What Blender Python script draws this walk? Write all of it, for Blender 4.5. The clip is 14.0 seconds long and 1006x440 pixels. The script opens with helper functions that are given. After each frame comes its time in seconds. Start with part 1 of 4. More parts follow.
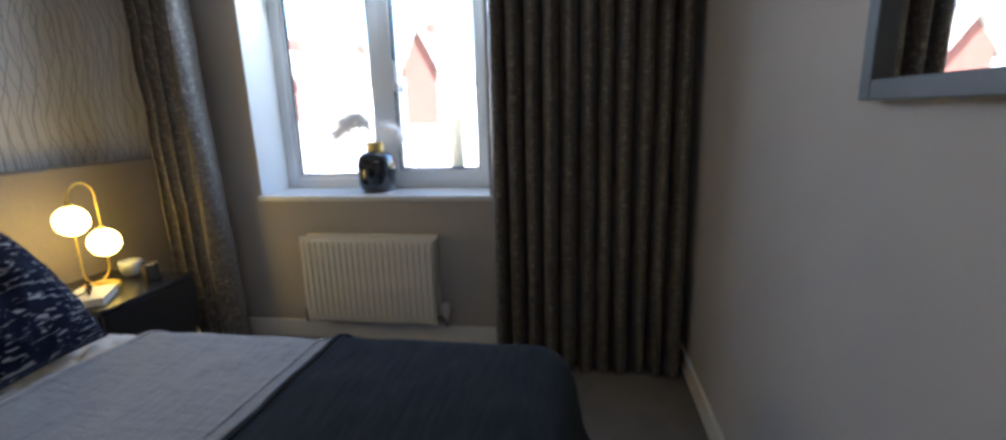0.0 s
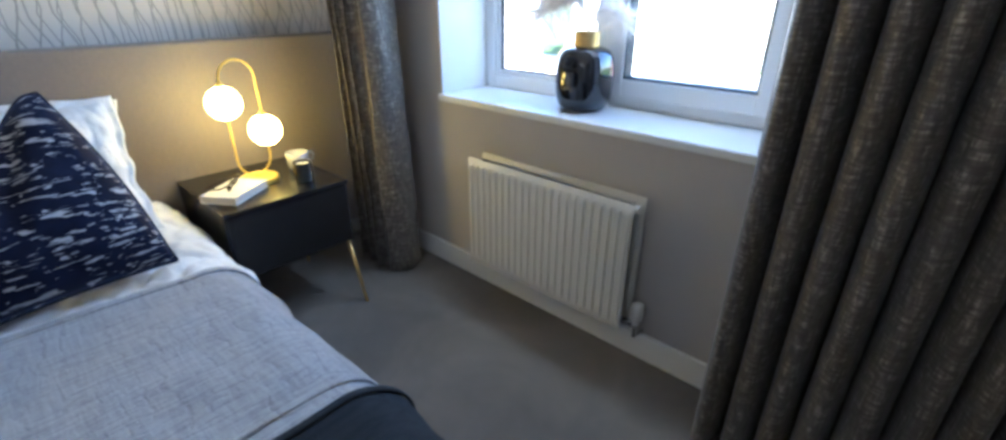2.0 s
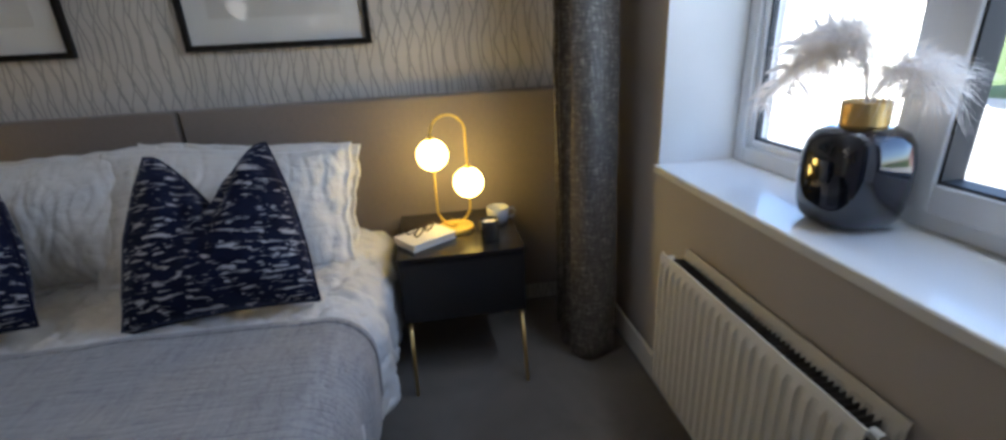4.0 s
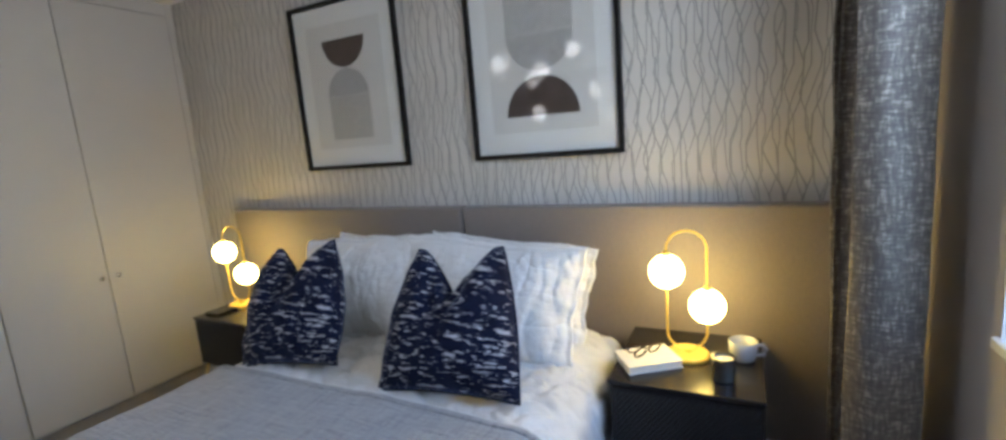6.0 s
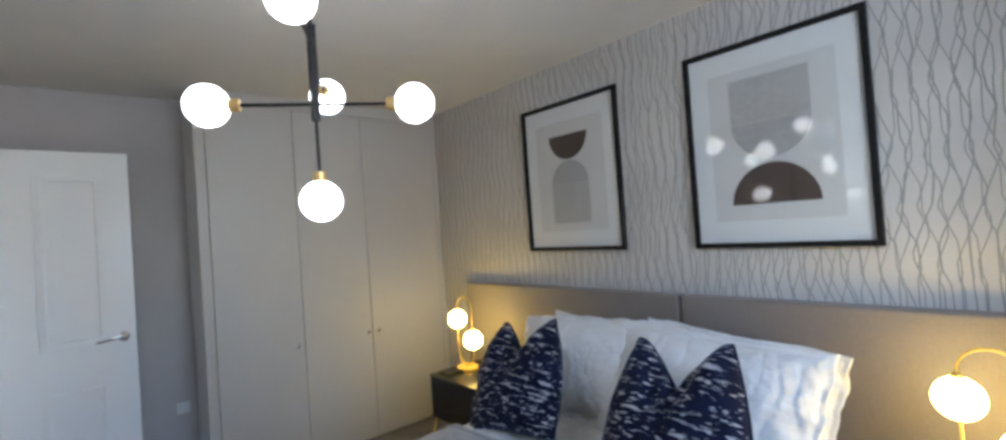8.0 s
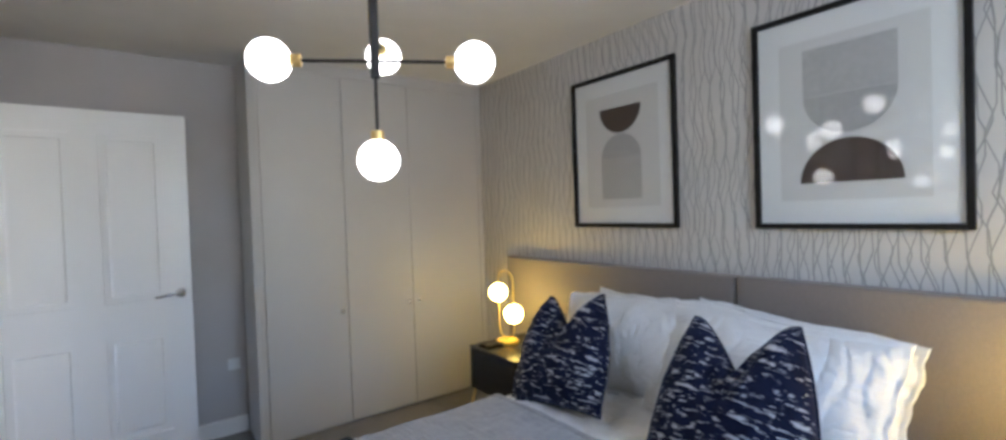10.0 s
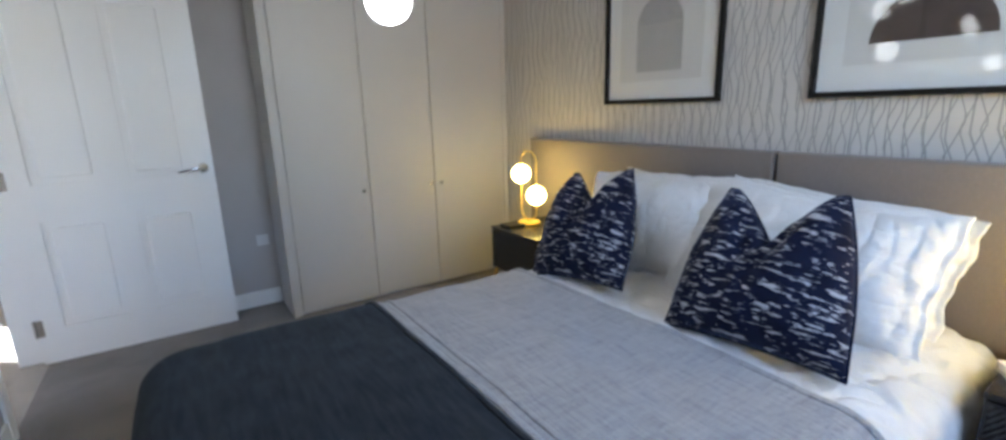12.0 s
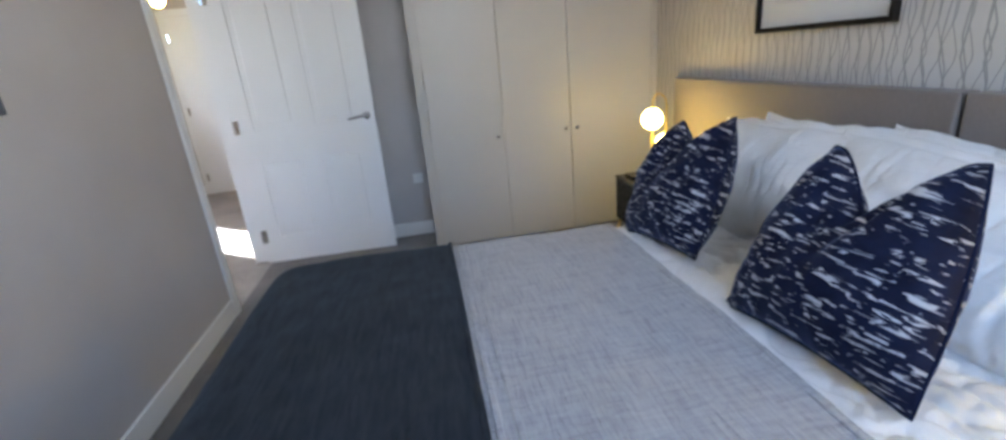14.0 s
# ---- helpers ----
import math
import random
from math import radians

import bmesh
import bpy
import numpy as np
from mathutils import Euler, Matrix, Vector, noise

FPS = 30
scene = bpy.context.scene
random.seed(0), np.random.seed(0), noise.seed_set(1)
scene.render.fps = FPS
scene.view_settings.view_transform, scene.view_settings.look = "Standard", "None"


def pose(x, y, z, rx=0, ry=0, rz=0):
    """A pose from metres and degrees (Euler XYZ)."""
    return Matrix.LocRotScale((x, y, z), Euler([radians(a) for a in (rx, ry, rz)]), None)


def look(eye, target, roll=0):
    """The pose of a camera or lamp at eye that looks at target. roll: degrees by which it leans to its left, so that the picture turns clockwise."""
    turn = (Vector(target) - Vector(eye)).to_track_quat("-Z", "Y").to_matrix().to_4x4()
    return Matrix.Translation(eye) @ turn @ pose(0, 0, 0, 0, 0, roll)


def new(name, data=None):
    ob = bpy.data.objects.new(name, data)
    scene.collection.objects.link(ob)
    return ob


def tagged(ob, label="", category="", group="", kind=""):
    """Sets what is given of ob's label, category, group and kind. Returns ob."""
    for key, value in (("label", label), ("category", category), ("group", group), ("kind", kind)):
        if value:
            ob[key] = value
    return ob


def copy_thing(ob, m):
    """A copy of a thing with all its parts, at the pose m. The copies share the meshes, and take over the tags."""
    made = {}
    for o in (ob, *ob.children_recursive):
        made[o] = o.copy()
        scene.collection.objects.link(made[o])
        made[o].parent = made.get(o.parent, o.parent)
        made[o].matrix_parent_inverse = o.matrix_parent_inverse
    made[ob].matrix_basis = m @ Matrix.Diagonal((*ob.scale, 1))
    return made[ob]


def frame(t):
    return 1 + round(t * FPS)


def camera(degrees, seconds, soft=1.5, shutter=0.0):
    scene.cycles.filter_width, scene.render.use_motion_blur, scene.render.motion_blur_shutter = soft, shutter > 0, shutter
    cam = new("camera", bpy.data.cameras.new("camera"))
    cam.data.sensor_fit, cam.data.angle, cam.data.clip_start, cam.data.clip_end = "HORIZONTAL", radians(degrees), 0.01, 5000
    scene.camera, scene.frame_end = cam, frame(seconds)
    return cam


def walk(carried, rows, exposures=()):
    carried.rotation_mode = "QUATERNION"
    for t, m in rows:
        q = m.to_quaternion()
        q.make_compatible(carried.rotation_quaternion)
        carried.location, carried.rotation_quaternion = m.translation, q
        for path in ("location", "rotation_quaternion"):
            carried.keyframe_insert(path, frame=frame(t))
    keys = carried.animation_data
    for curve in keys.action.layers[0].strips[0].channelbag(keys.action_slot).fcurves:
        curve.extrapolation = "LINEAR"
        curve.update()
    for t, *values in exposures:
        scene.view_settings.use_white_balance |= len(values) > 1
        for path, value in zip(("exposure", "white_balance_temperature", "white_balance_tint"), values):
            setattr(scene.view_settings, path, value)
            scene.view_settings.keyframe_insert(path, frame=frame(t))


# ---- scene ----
cam = camera(92.4, 14.0, soft=3.0)
PATH = [
    (0, (0.04, 0.296, 1.234), (-0.267, 2.223, 0.797), -1.7),
    (0.5, (0.040, 0.530, 1.203), (-0.418, 2.399, 0.656), -3.3),
    (1, (0.014, 0.839, 1.236), (-0.520, 2.611, 0.479), -1.4),
    (1.5, (-0.01, 1.082, 1.2), (-0.913, 2.683, 0.412), -2.4),
    (2, (-0.068, 1.301, 1.213), (-1.289, 2.637, 0.361), -0.0),
    (3.1, (-0.045, 1.70, 1.235), (-1.745, 2.46, 0.44), -2.0),
    (4.3, (-0.192, 1.971, 1.266), (-2.065, 2.056, 0.568), -3.6),
    (4.5, (-0.2, 1.992, 1.289), (-2.074, 1.97, 0.59), -4.1),
    (5, (-0.271, 2.024, 1.288), (-2.163, 1.743, 0.703), -3.8),
    (5.5, (-0.3, 2.077, 1.319), (-2.173, 1.516, 0.895), -5.3),
    (6, (-0.274, 2.154, 1.353), (-2.035, 1.263, 1.027), -4.6),
    (6.5, (-0.251, 2.174, 1.363), (-1.907, 1.066, 1.193), -4.6),
    (7, (-0.216, 2.168, 1.406), (-1.745, 0.882, 1.306), -5.3),
    (7.5, (-0.186, 2.16, 1.407), (-1.599, 0.744, 1.388), -4.9),
    (8, (-0.151, 2.133, 1.419), (-1.459, 0.621, 1.455), -4.0),
    (8.2, (-0.144, 2.131, 1.411), (-1.397, 0.574, 1.474), -3.3),
    (10.3, (-0.12, 2.046, 1.378), (-1.305, 0.439, 1.277), -1.7),
    (10.5, (-0.125, 2.049, 1.385), (-1.292, 0.435, 1.201), -1.6),
    (11, (-0.132, 2.047, 1.362), (-1.241, 0.405, 1.09), -1.5),
    (11.5, (-0.11, 2.03, 1.303), (-1.203, 0.392, 0.954), -1.2),
    (12, (-0.168, 1.976, 1.26), (-1.252, 0.357, 0.808), -1.6),
    (12.5, (-0.361, 1.979, 1.262), (-1.379, 0.367, 0.657), -3.7),
    (13, (-0.486, 2.044, 1.263), (-1.210, 0.287, 0.639), -4.8),
    (13.5, (-0.585, 2.107, 1.259), (-1.154, 0.302, 0.613), -6.1),
    (14, (-0.662, 2.153, 1.271), (-0.931, 0.278, 0.629), -5.3),
]
EXPOSURES = [(0, 2.87, 5500, 10), (1, 3.27, 5400, 10), (2, 3.66, 4950, 7), (4.5, 2.65, 5750, 12), (5, 2.93, 5700, 12), (5.5, 3.1, 5600, 11), (6, 3.52, 5350, 10), (6.5, 3.68, 5200, 10), (7, 3.65, 5200, 10), (8, 3.58, 5250, 10), (11, 3.70, 5400, 11), (12.5, 3.82, 5200, 9), (14, 3.85, 5300, 11)]
walk(cam, [(t, look(eye, target, roll)) for t, eye, target, roll in PATH], EXPOSURES)

# ---------------------------------------------------------------- world and sun
SUN_ELEV, SUN_AZ = 42.0, 125.0   # azimuth clockwise from +y
world = bpy.data.worlds.new("world")
scene.world = world
world.use_nodes = True
wn = world.node_tree
sky = wn.nodes.new("ShaderNodeTexSky")
sky.sky_type, sky.sun_disc = "NISHITA", False
sky.sun_elevation, sky.sun_rotation = radians(SUN_ELEV), radians(SUN_AZ)
sky.air_density, sky.dust_density = 1.0, 1.5
wn.links.new(sky.outputs[0], wn.nodes["Background"].inputs[0])
wn.nodes["Background"].inputs[1].default_value = 0.15
sun = new("sun", bpy.data.lights.new("sun", "SUN"))
sun.data.energy, sun.data.angle, sun.data.color = 5.0, radians(0.6), (1.0, 0.95, 0.87)
sd = Vector((math.sin(radians(SUN_AZ)) * math.cos(radians(SUN_ELEV)), math.cos(radians(SUN_AZ)) * math.cos(radians(SUN_ELEV)), math.sin(radians(SUN_ELEV))))
sun.matrix_world = look(sd * 50, (0, 0, 0))

BULB_PENDANT, BULB_BED = 0.9, 2.6

# added area lamp, unseen in the window head, standing in for the high sky
sky_fill = new("sky_fill_lamp", bpy.data.lights.new("sky_fill_lamp", "AREA"))
sky_fill.data.shape, sky_fill.data.size, sky_fill.data.size_y = "RECTANGLE", 1.10, 0.24
sky_fill.data.energy, sky_fill.data.color = 1.3, (0.82, 0.91, 1.0)
sky_fill.matrix_world = look((-1.04, 2.90, 1.93), (-0.90, 0.00, 0.70))


# ---------------------------------------------------------------- materials
def mat(name, color, rough=0.6, metal=0.0, spec=0.5, sheen=0.0, coat=0.0):
    m = bpy.data.materials.new(name)
    m.use_nodes = True
    b = m.node_tree.nodes["Principled BSDF"]
    b.inputs["Base Color"].default_value = (*color, 1)
    b.inputs["Roughness"].default_value = rough
    b.inputs["Metallic"].default_value = metal
    b.inputs["Specular IOR Level"].default_value = spec
    b.inputs["Sheen Weight"].default_value = sheen
    b.inputs["Coat Weight"].default_value = coat
    return m


def nodes(m):
    nt = m.node_tree
    return nt, nt.nodes, nt.links, nt.nodes["Principled BSDF"]


def coords(m, scale=(1, 1, 1), rot=(0, 0, 0)):
    nt, n, l, b = nodes(m)
    tc, mp = n.new("ShaderNodeTexCoord"), n.new("ShaderNodeMapping")
    mp.inputs["Scale"].default_value = scale
    mp.inputs["Rotation"].default_value = [radians(a) for a in rot]
    l.new(tc.outputs["Object"], mp.inputs[0])
    return mp.outputs[0]


def coords_off(m, scale, off):
    """Object coordinates, scaled, and moved to another part of the noise."""
    nt, n, l, b = nodes(m)
    out = coords(m, scale)
    mp = out.node
    mp.inputs["Location"].default_value = (off, off * 1.7, off * 0.6)
    return out


def noise_tex(m, vec, scale, detail=4.0, rough=0.55, distort=0.0):
    nt, n, l, b = nodes(m)
    t = n.new("ShaderNodeTexNoise")
    t.inputs["Scale"].default_value, t.inputs["Detail"].default_value = scale, detail
    t.inputs["Roughness"].default_value, t.inputs["Distortion"].default_value = rough, distort
    l.new(vec, t.inputs["Vector"])
    return t.outputs[0]


def ramp(m, fac, stops):
    nt, n, l, b = nodes(m)
    r = n.new("ShaderNodeValToRGB")
    els = r.color_ramp.elements
    while len(els) < len(stops):
        els.new(0.5)
    for e, (p, c) in zip(els, stops):
        e.position, e.color = p, (*c, 1) if len(c) == 3 else c
    l.new(fac, r.inputs[0])
    return r.outputs[0]


def math_node(m, op, a, b2):
    nt, n, l, b = nodes(m)
    q = n.new("ShaderNodeMath")
    q.operation = op
    for i, v in enumerate((a, b2)):
        if isinstance(v, (int, float)):
            q.inputs[i].default_value = v
        else:
            l.new(v, q.inputs[i])
    return q.outputs[0]


def mix_col(m, fac, a, b2, blend="MIX"):
    nt, n, l, b = nodes(m)
    q = n.new("ShaderNodeMix")
    q.data_type, q.blend_type = "RGBA", blend
    for key, v in ((0, fac), (6, a), (7, b2)):
        if isinstance(v, (int, float)):
            q.inputs[key].default_value = v
        elif isinstance(v, tuple):
            q.inputs[key].default_value = (*v, 1)
        else:
            l.new(v, q.inputs[key])
    return q.outputs[2]


def bump(m, height, strength, dist=0.01):
    nt, n, l, b = nodes(m)
    q = n.new("ShaderNodeBump")
    q.inputs["Strength"].default_value, q.inputs["Distance"].default_value = strength, dist
    l.new(height, q.inputs["Height"])
    l.new(q.outputs[0], b.inputs["Normal"])


def colour(m, out):
    m.node_tree.links.new(out, m.node_tree.nodes["Principled BSDF"].inputs["Base Color"])


def shade(c, k):
    return tuple(min(1.0, v * k) for v in c)


def painted(name, c, rough=0.75, vary=0.06, grain=180, bumps=0.12):
    """Rolled emulsion or eggshell: faint patches and an orange-peel grain."""
    m = mat(name, c, rough, spec=0.35)
    v = coords(m)
    patch = noise_tex(m, v, 1.7, 5)
    colour(m, ramp(m, patch, [(0.3, shade(c, 1 - vary)), (0.7, shade(c, 1 + vary))]))
    bump(m, noise_tex(m, v, grain, 2), bumps, 0.002)
    return m


WALL = painted("wall_paint", (0.50, 0.465, 0.44), 0.8)
CEIL = painted("ceiling_paint", (0.74, 0.72, 0.69), 0.85)
WHITE = painted("white_gloss_paint", (0.84, 0.83, 0.80), 0.35, 0.02, 60, 0.05)
HALLWALL = painted("hall_paint", (0.52, 0.455, 0.385), 0.8)
CABINET = painted("wardrobe_finish", (0.53, 0.51, 0.475), 0.45, 0.02, 90, 0.04)
UPVC = painted("white_upvc", (0.80, 0.81, 0.82), 0.3, 0.015, 50, 0.03)
SILLM = painted("sill_paint", (0.82, 0.82, 0.80), 0.16, 0.02, 30, 0.03)
RADM = painted("radiator_enamel", (0.76, 0.73, 0.66), 0.3, 0.02, 60, 0.03)
BRASS = mat("brushed_brass", (0.70, 0.50, 0.20), 0.42, 1.0)
# brass again, yellower and less metallic so it looks lit by the globes
LAMPBRASS = mat("lit_lamp_brass", (0.80, 0.57, 0.10), 0.34, 0.55)
CHROME = mat("chrome", (0.75, 0.75, 0.76), 0.12, 1.0)
BLACKM = mat("black_metal", (0.025, 0.023, 0.022), 0.42, 0.6)
FRAMEBLK = mat("black_frame_wood", (0.010, 0.009, 0.009), 0.5, spec=0.2)
RUBBER = mat("black_gasket", (0.02, 0.02, 0.022), 0.6)
PLASTIC = mat("white_plastic", (0.75, 0.74, 0.72), 0.35)
DARKSLOT = mat("dark_fin_steel", (0.10, 0.09, 0.08), 0.6, 0.5)
MIRROR = mat("mirror_silver", (0.92, 0.93, 0.93), 0.02, 1.0)
GREYFRAME = mat("slate_frame_paint", (0.075, 0.085, 0.105), 0.45)
PAPER = mat("mount_paper", (0.78, 0.76, 0.75), 0.7)
PRINTBG = mat("print_paper", (0.67, 0.645, 0.63), 0.7)
BOOKM = mat("book_cover", (0.78, 0.75, 0.70), 0.5)
PAGES = mat("book_pages", (0.72, 0.66, 0.55), 0.8)
CERAMIC = mat("glazed_ceramic", (0.36, 0.37, 0.385), 0.25)
WAX = mat("candle_wax", (0.70, 0.64, 0.54), 0.5)
BLACKGLASS = mat("black_candle_glass", (0.045, 0.043, 0.038), 0.08, coat=0.6)
TORTOISE = mat("tortoise_frame", (0.035, 0.016, 0.008), 0.2)


def carpet_mat(name, c):
    m = mat(name, c, 0.95, spec=0.1, sheen=0.25)
    v = coords(m)
    fine, mid, big = noise_tex(m, v, 420, 3, 0.7), noise_tex(m, v, 38, 4), noise_tex(m, v, 2.6, 4, 0.6, 0.6)
    a = ramp(m, fine, [(0.3, shade(c, 0.72)), (0.72, shade(c, 1.22))])
    d = ramp(m, big, [(0.36, (0.74, 0.74, 0.74)), (0.64, (1.06, 1.06, 1.06))])
    colour(m, mix_col(m, 1.0, a, d, "MULTIPLY"))
    bump(m, math_node(m, "ADD", fine, mid), 0.55, 0.006)
    return m


CARPET = carpet_mat("taupe_carpet", (0.205, 0.182, 0.158))
HALLCARPET = carpet_mat("hall_carpet", (0.42, 0.37, 0.31))


def wallpaper_mat():
    """Pale ground with raised, wandering pewter twigs that run up, split and meet."""
    m = mat("twig_wallpaper", (0.62, 0.60, 0.57), 0.55)
    nt, n, l, b = nodes(m)
    v = coords(m, (1, 1, 1))
    sep = n.new("ShaderNodeSeparateXYZ")
    l.new(v, sep.inputs[0])

    def twigs(freq, off, amp, kink, tall):
        """One family of near-upright lines whose course wanders with height."""
        def kinks(fz, lag):
            """Straight runs that turn sharply, at heights that drift along the wall."""
            ph = math_node(m, "MULTIPLY", noise_tex(m, coords_off(m, (1.0, 1.5, 0.5), off + lag), 1.0, 1.0), 4.0)
            return math_node(m, "PINGPONG", math_node(m, "ADD", math_node(m, "MULTIPLY", sep.outputs[2], fz), ph), 1.0)
        a = noise_tex(m, coords_off(m, (1.0, 1.3, 1.6), off), 1.0, 1.0, 0.5)
        d = math_node(m, "ADD", math_node(m, "MULTIPLY", kinks(3.7 * tall, 3), kink), math_node(m, "MULTIPLY", kinks(8.3 * tall, 9), kink * 0.5))
        u = math_node(m, "ADD", math_node(m, "MULTIPLY", sep.outputs[1], freq), math_node(m, "ADD", math_node(m, "MULTIPLY", a, amp), d))
        q = math_node(m, "ABSOLUTE", math_node(m, "SUBTRACT", math_node(m, "FRACT", u, 0.0), 0.5), 0.0)
        return ramp(m, q, [(0.024, (1, 1, 1)), (0.056, (0, 0, 0))])
    line = math_node(m, "MAXIMUM", twigs(18.6, 0.0, 1.5, 0.72, 1.0), math_node(m, "MAXIMUM", twigs(16.3, 31.0, -1.7, -0.78, 0.81), twigs(20.1, 57.0, 1.3, 0.66, 1.27)))
    ground = ramp(m, noise_tex(m, v, 3.0, 4), [(0.3, (0.53, 0.507, 0.475)), (0.7, (0.61, 0.585, 0.55))])
    colour(m, mix_col(m, line, ground, (0.29, 0.28, 0.27)))
    rr = ramp(m, line, [(0.0, (0.6, 0.6, 0.6)), (1.0, (0.34, 0.34, 0.34))])
    l.new(rr, b.inputs["Roughness"])
    bump(m, line, 0.25, 0.003)
    return m


PAPERWALL = wallpaper_mat()


def weave_mat(name, c, c2, rough=0.75, sx=300, sz=300, strength=0.3, sheen=0.2, spec=0.3):
    m = mat(name, c, rough, spec=spec, sheen=sheen)
    a = noise_tex(m, coords(m, (sx, sx, sz * 0.12)), 1.0, 3)
    d = noise_tex(m, coords(m, (sx * 0.12, sx * 0.12, sz)), 1.0, 3)
    f = math_node(m, "MULTIPLY", math_node(m, "ADD", a, d), 0.5)
    colour(m, ramp(m, f, [(0.36, c), (0.62, c2)]))
    bump(m, f, strength, 0.003)
    return m


HEADFAB = weave_mat("taupe_upholstery", (0.195, 0.168, 0.152), (0.235, 0.203, 0.185), 0.6, 500, 500, 0.2, 0.15)


def curtain_mat():
    """Heavy brown-grey cloth with a slubbed metallic thread."""
    m = mat("slub_curtain_cloth", (0.10, 0.085, 0.07), 0.5, spec=0.5, sheen=0.15)
    nt, n, l, b = nodes(m)
    v = noise_tex(m, coords(m, (120, 120, 26)), 1.0, 3, 0.6)
    h = noise_tex(m, coords(m, (30, 30, 150)), 1.0, 3, 0.6)
    f = math_node(m, "MULTIPLY", v, h)
    colour(m, ramp(m, f, [(0.17, (0.075, 0.064, 0.054)), (0.27, (0.132, 0.114, 0.097)), (0.40, (0.36, 0.325, 0.285))]))
    l.new(ramp(m, f, [(0.22, (0.0, 0.0, 0.0)), (0.40, (0.55, 0.55, 0.55))]), b.inputs["Metallic"])
    bump(m, f, 0.5, 0.004)
    return m


CURTAIN = curtain_mat()


def cotton_mat(name, c, strength=0.22):
    """Washed cotton: soft folds and sharp little creases in the relief, almost none in the colour."""
    m = mat(name, c, 0.85, spec=0.2, sheen=0.1)
    v = coords(m)
    w = noise_tex(m, v, 7, 4, 0.55, 1.2)
    k = math_node(m, "ABSOLUTE", math_node(m, "SUBTRACT", noise_tex(m, v, 11, 2.5, 0.5, 1.6), 0.5), 0.0)
    k = ramp(m, k, [(0.0, (0, 0, 0)), (0.10, (1, 1, 1))])
    colour(m, ramp(m, w, [(0.3, shade(c, 0.95)), (0.7, shade(c, 1.04))]))
    f = math_node(m, "ADD", math_node(m, "MULTIPLY", noise_tex(m, v, 900, 2), 0.05), math_node(m, "ADD", w, math_node(m, "MULTIPLY", k, 0.12)))
    bump(m, f, strength, 0.03)
    return m


COTTON = cotton_mat("white_cotton", (0.71, 0.705, 0.70))
COTTON2 = cotton_mat("cream_cotton", (0.72, 0.68, 0.62))


def throw_mat():
    """Crinkled grey gauze quilt: broken creases across and along, like crushed squares, their shade put into the
    colour.
    """
    m = mat("grey_crinkle_quilt", (0.33, 0.33, 0.345), 0.9, spec=0.15, sheen=0.32)
    nt, n, l, b = nodes(m)
    v = coords(m)
    sep = n.new("ShaderNodeSeparateXYZ")
    l.new(v, sep.inputs[0])

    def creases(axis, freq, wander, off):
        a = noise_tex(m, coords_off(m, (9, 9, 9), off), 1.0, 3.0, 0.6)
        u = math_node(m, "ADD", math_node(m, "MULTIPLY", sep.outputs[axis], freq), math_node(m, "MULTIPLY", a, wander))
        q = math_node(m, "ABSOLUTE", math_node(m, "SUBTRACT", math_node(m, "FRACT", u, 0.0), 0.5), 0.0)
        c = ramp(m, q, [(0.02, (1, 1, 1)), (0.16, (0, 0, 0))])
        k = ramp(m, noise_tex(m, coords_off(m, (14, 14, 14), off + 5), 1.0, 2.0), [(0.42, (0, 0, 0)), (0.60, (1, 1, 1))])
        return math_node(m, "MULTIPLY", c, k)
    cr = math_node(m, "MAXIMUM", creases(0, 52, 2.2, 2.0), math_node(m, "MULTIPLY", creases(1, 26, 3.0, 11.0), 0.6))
    a = noise_tex(m, coords(m, (150, 9, 150)), 1.0, 4, 0.6, 0.4)
    d = noise_tex(m, coords(m, (12, 110, 12)), 1.0, 4, 0.6, 0.5)
    f = math_node(m, "ADD", math_node(m, "MULTIPLY", a, 0.6), math_node(m, "MULTIPLY", d, 0.4))
    base = ramp(m, f, [(0.36, (0.25, 0.248, 0.263)), (0.50, (0.35, 0.347, 0.360)), (0.64, (0.42, 0.415, 0.418))])
    # shade of the creases, painted as a darker grey over the base
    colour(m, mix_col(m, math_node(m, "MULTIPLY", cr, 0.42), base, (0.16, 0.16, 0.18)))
    bump(m, math_node(m, "SUBTRACT", math_node(m, "MULTIPLY", f, 0.7), math_node(m, "MULTIPLY", cr, 0.3)), 0.7, 0.010)
    return m


def blanket_mat():
    m = mat("charcoal_wool", (0.035, 0.040, 0.052), 0.95, spec=0.08, sheen=0.10)
    m.node_tree.nodes["Principled BSDF"].inputs["Sheen Tint"].default_value = (0.70, 0.84, 1.0, 1)
    a = noise_tex(m, coords(m, (60, 8, 60)), 1.0, 4, 0.6, 0.3)
    d = noise_tex(m, coords(m), 260, 3, 0.7)
    f = math_node(m, "ADD", math_node(m, "MULTIPLY", a, 0.6), math_node(m, "MULTIPLY", d, 0.4))
    colour(m, ramp(m, f, [(0.36, (0.013, 0.0148, 0.018)), (0.64, (0.032, 0.035, 0.041))]))
    bump(m, f, 0.5, 0.008)
    return m


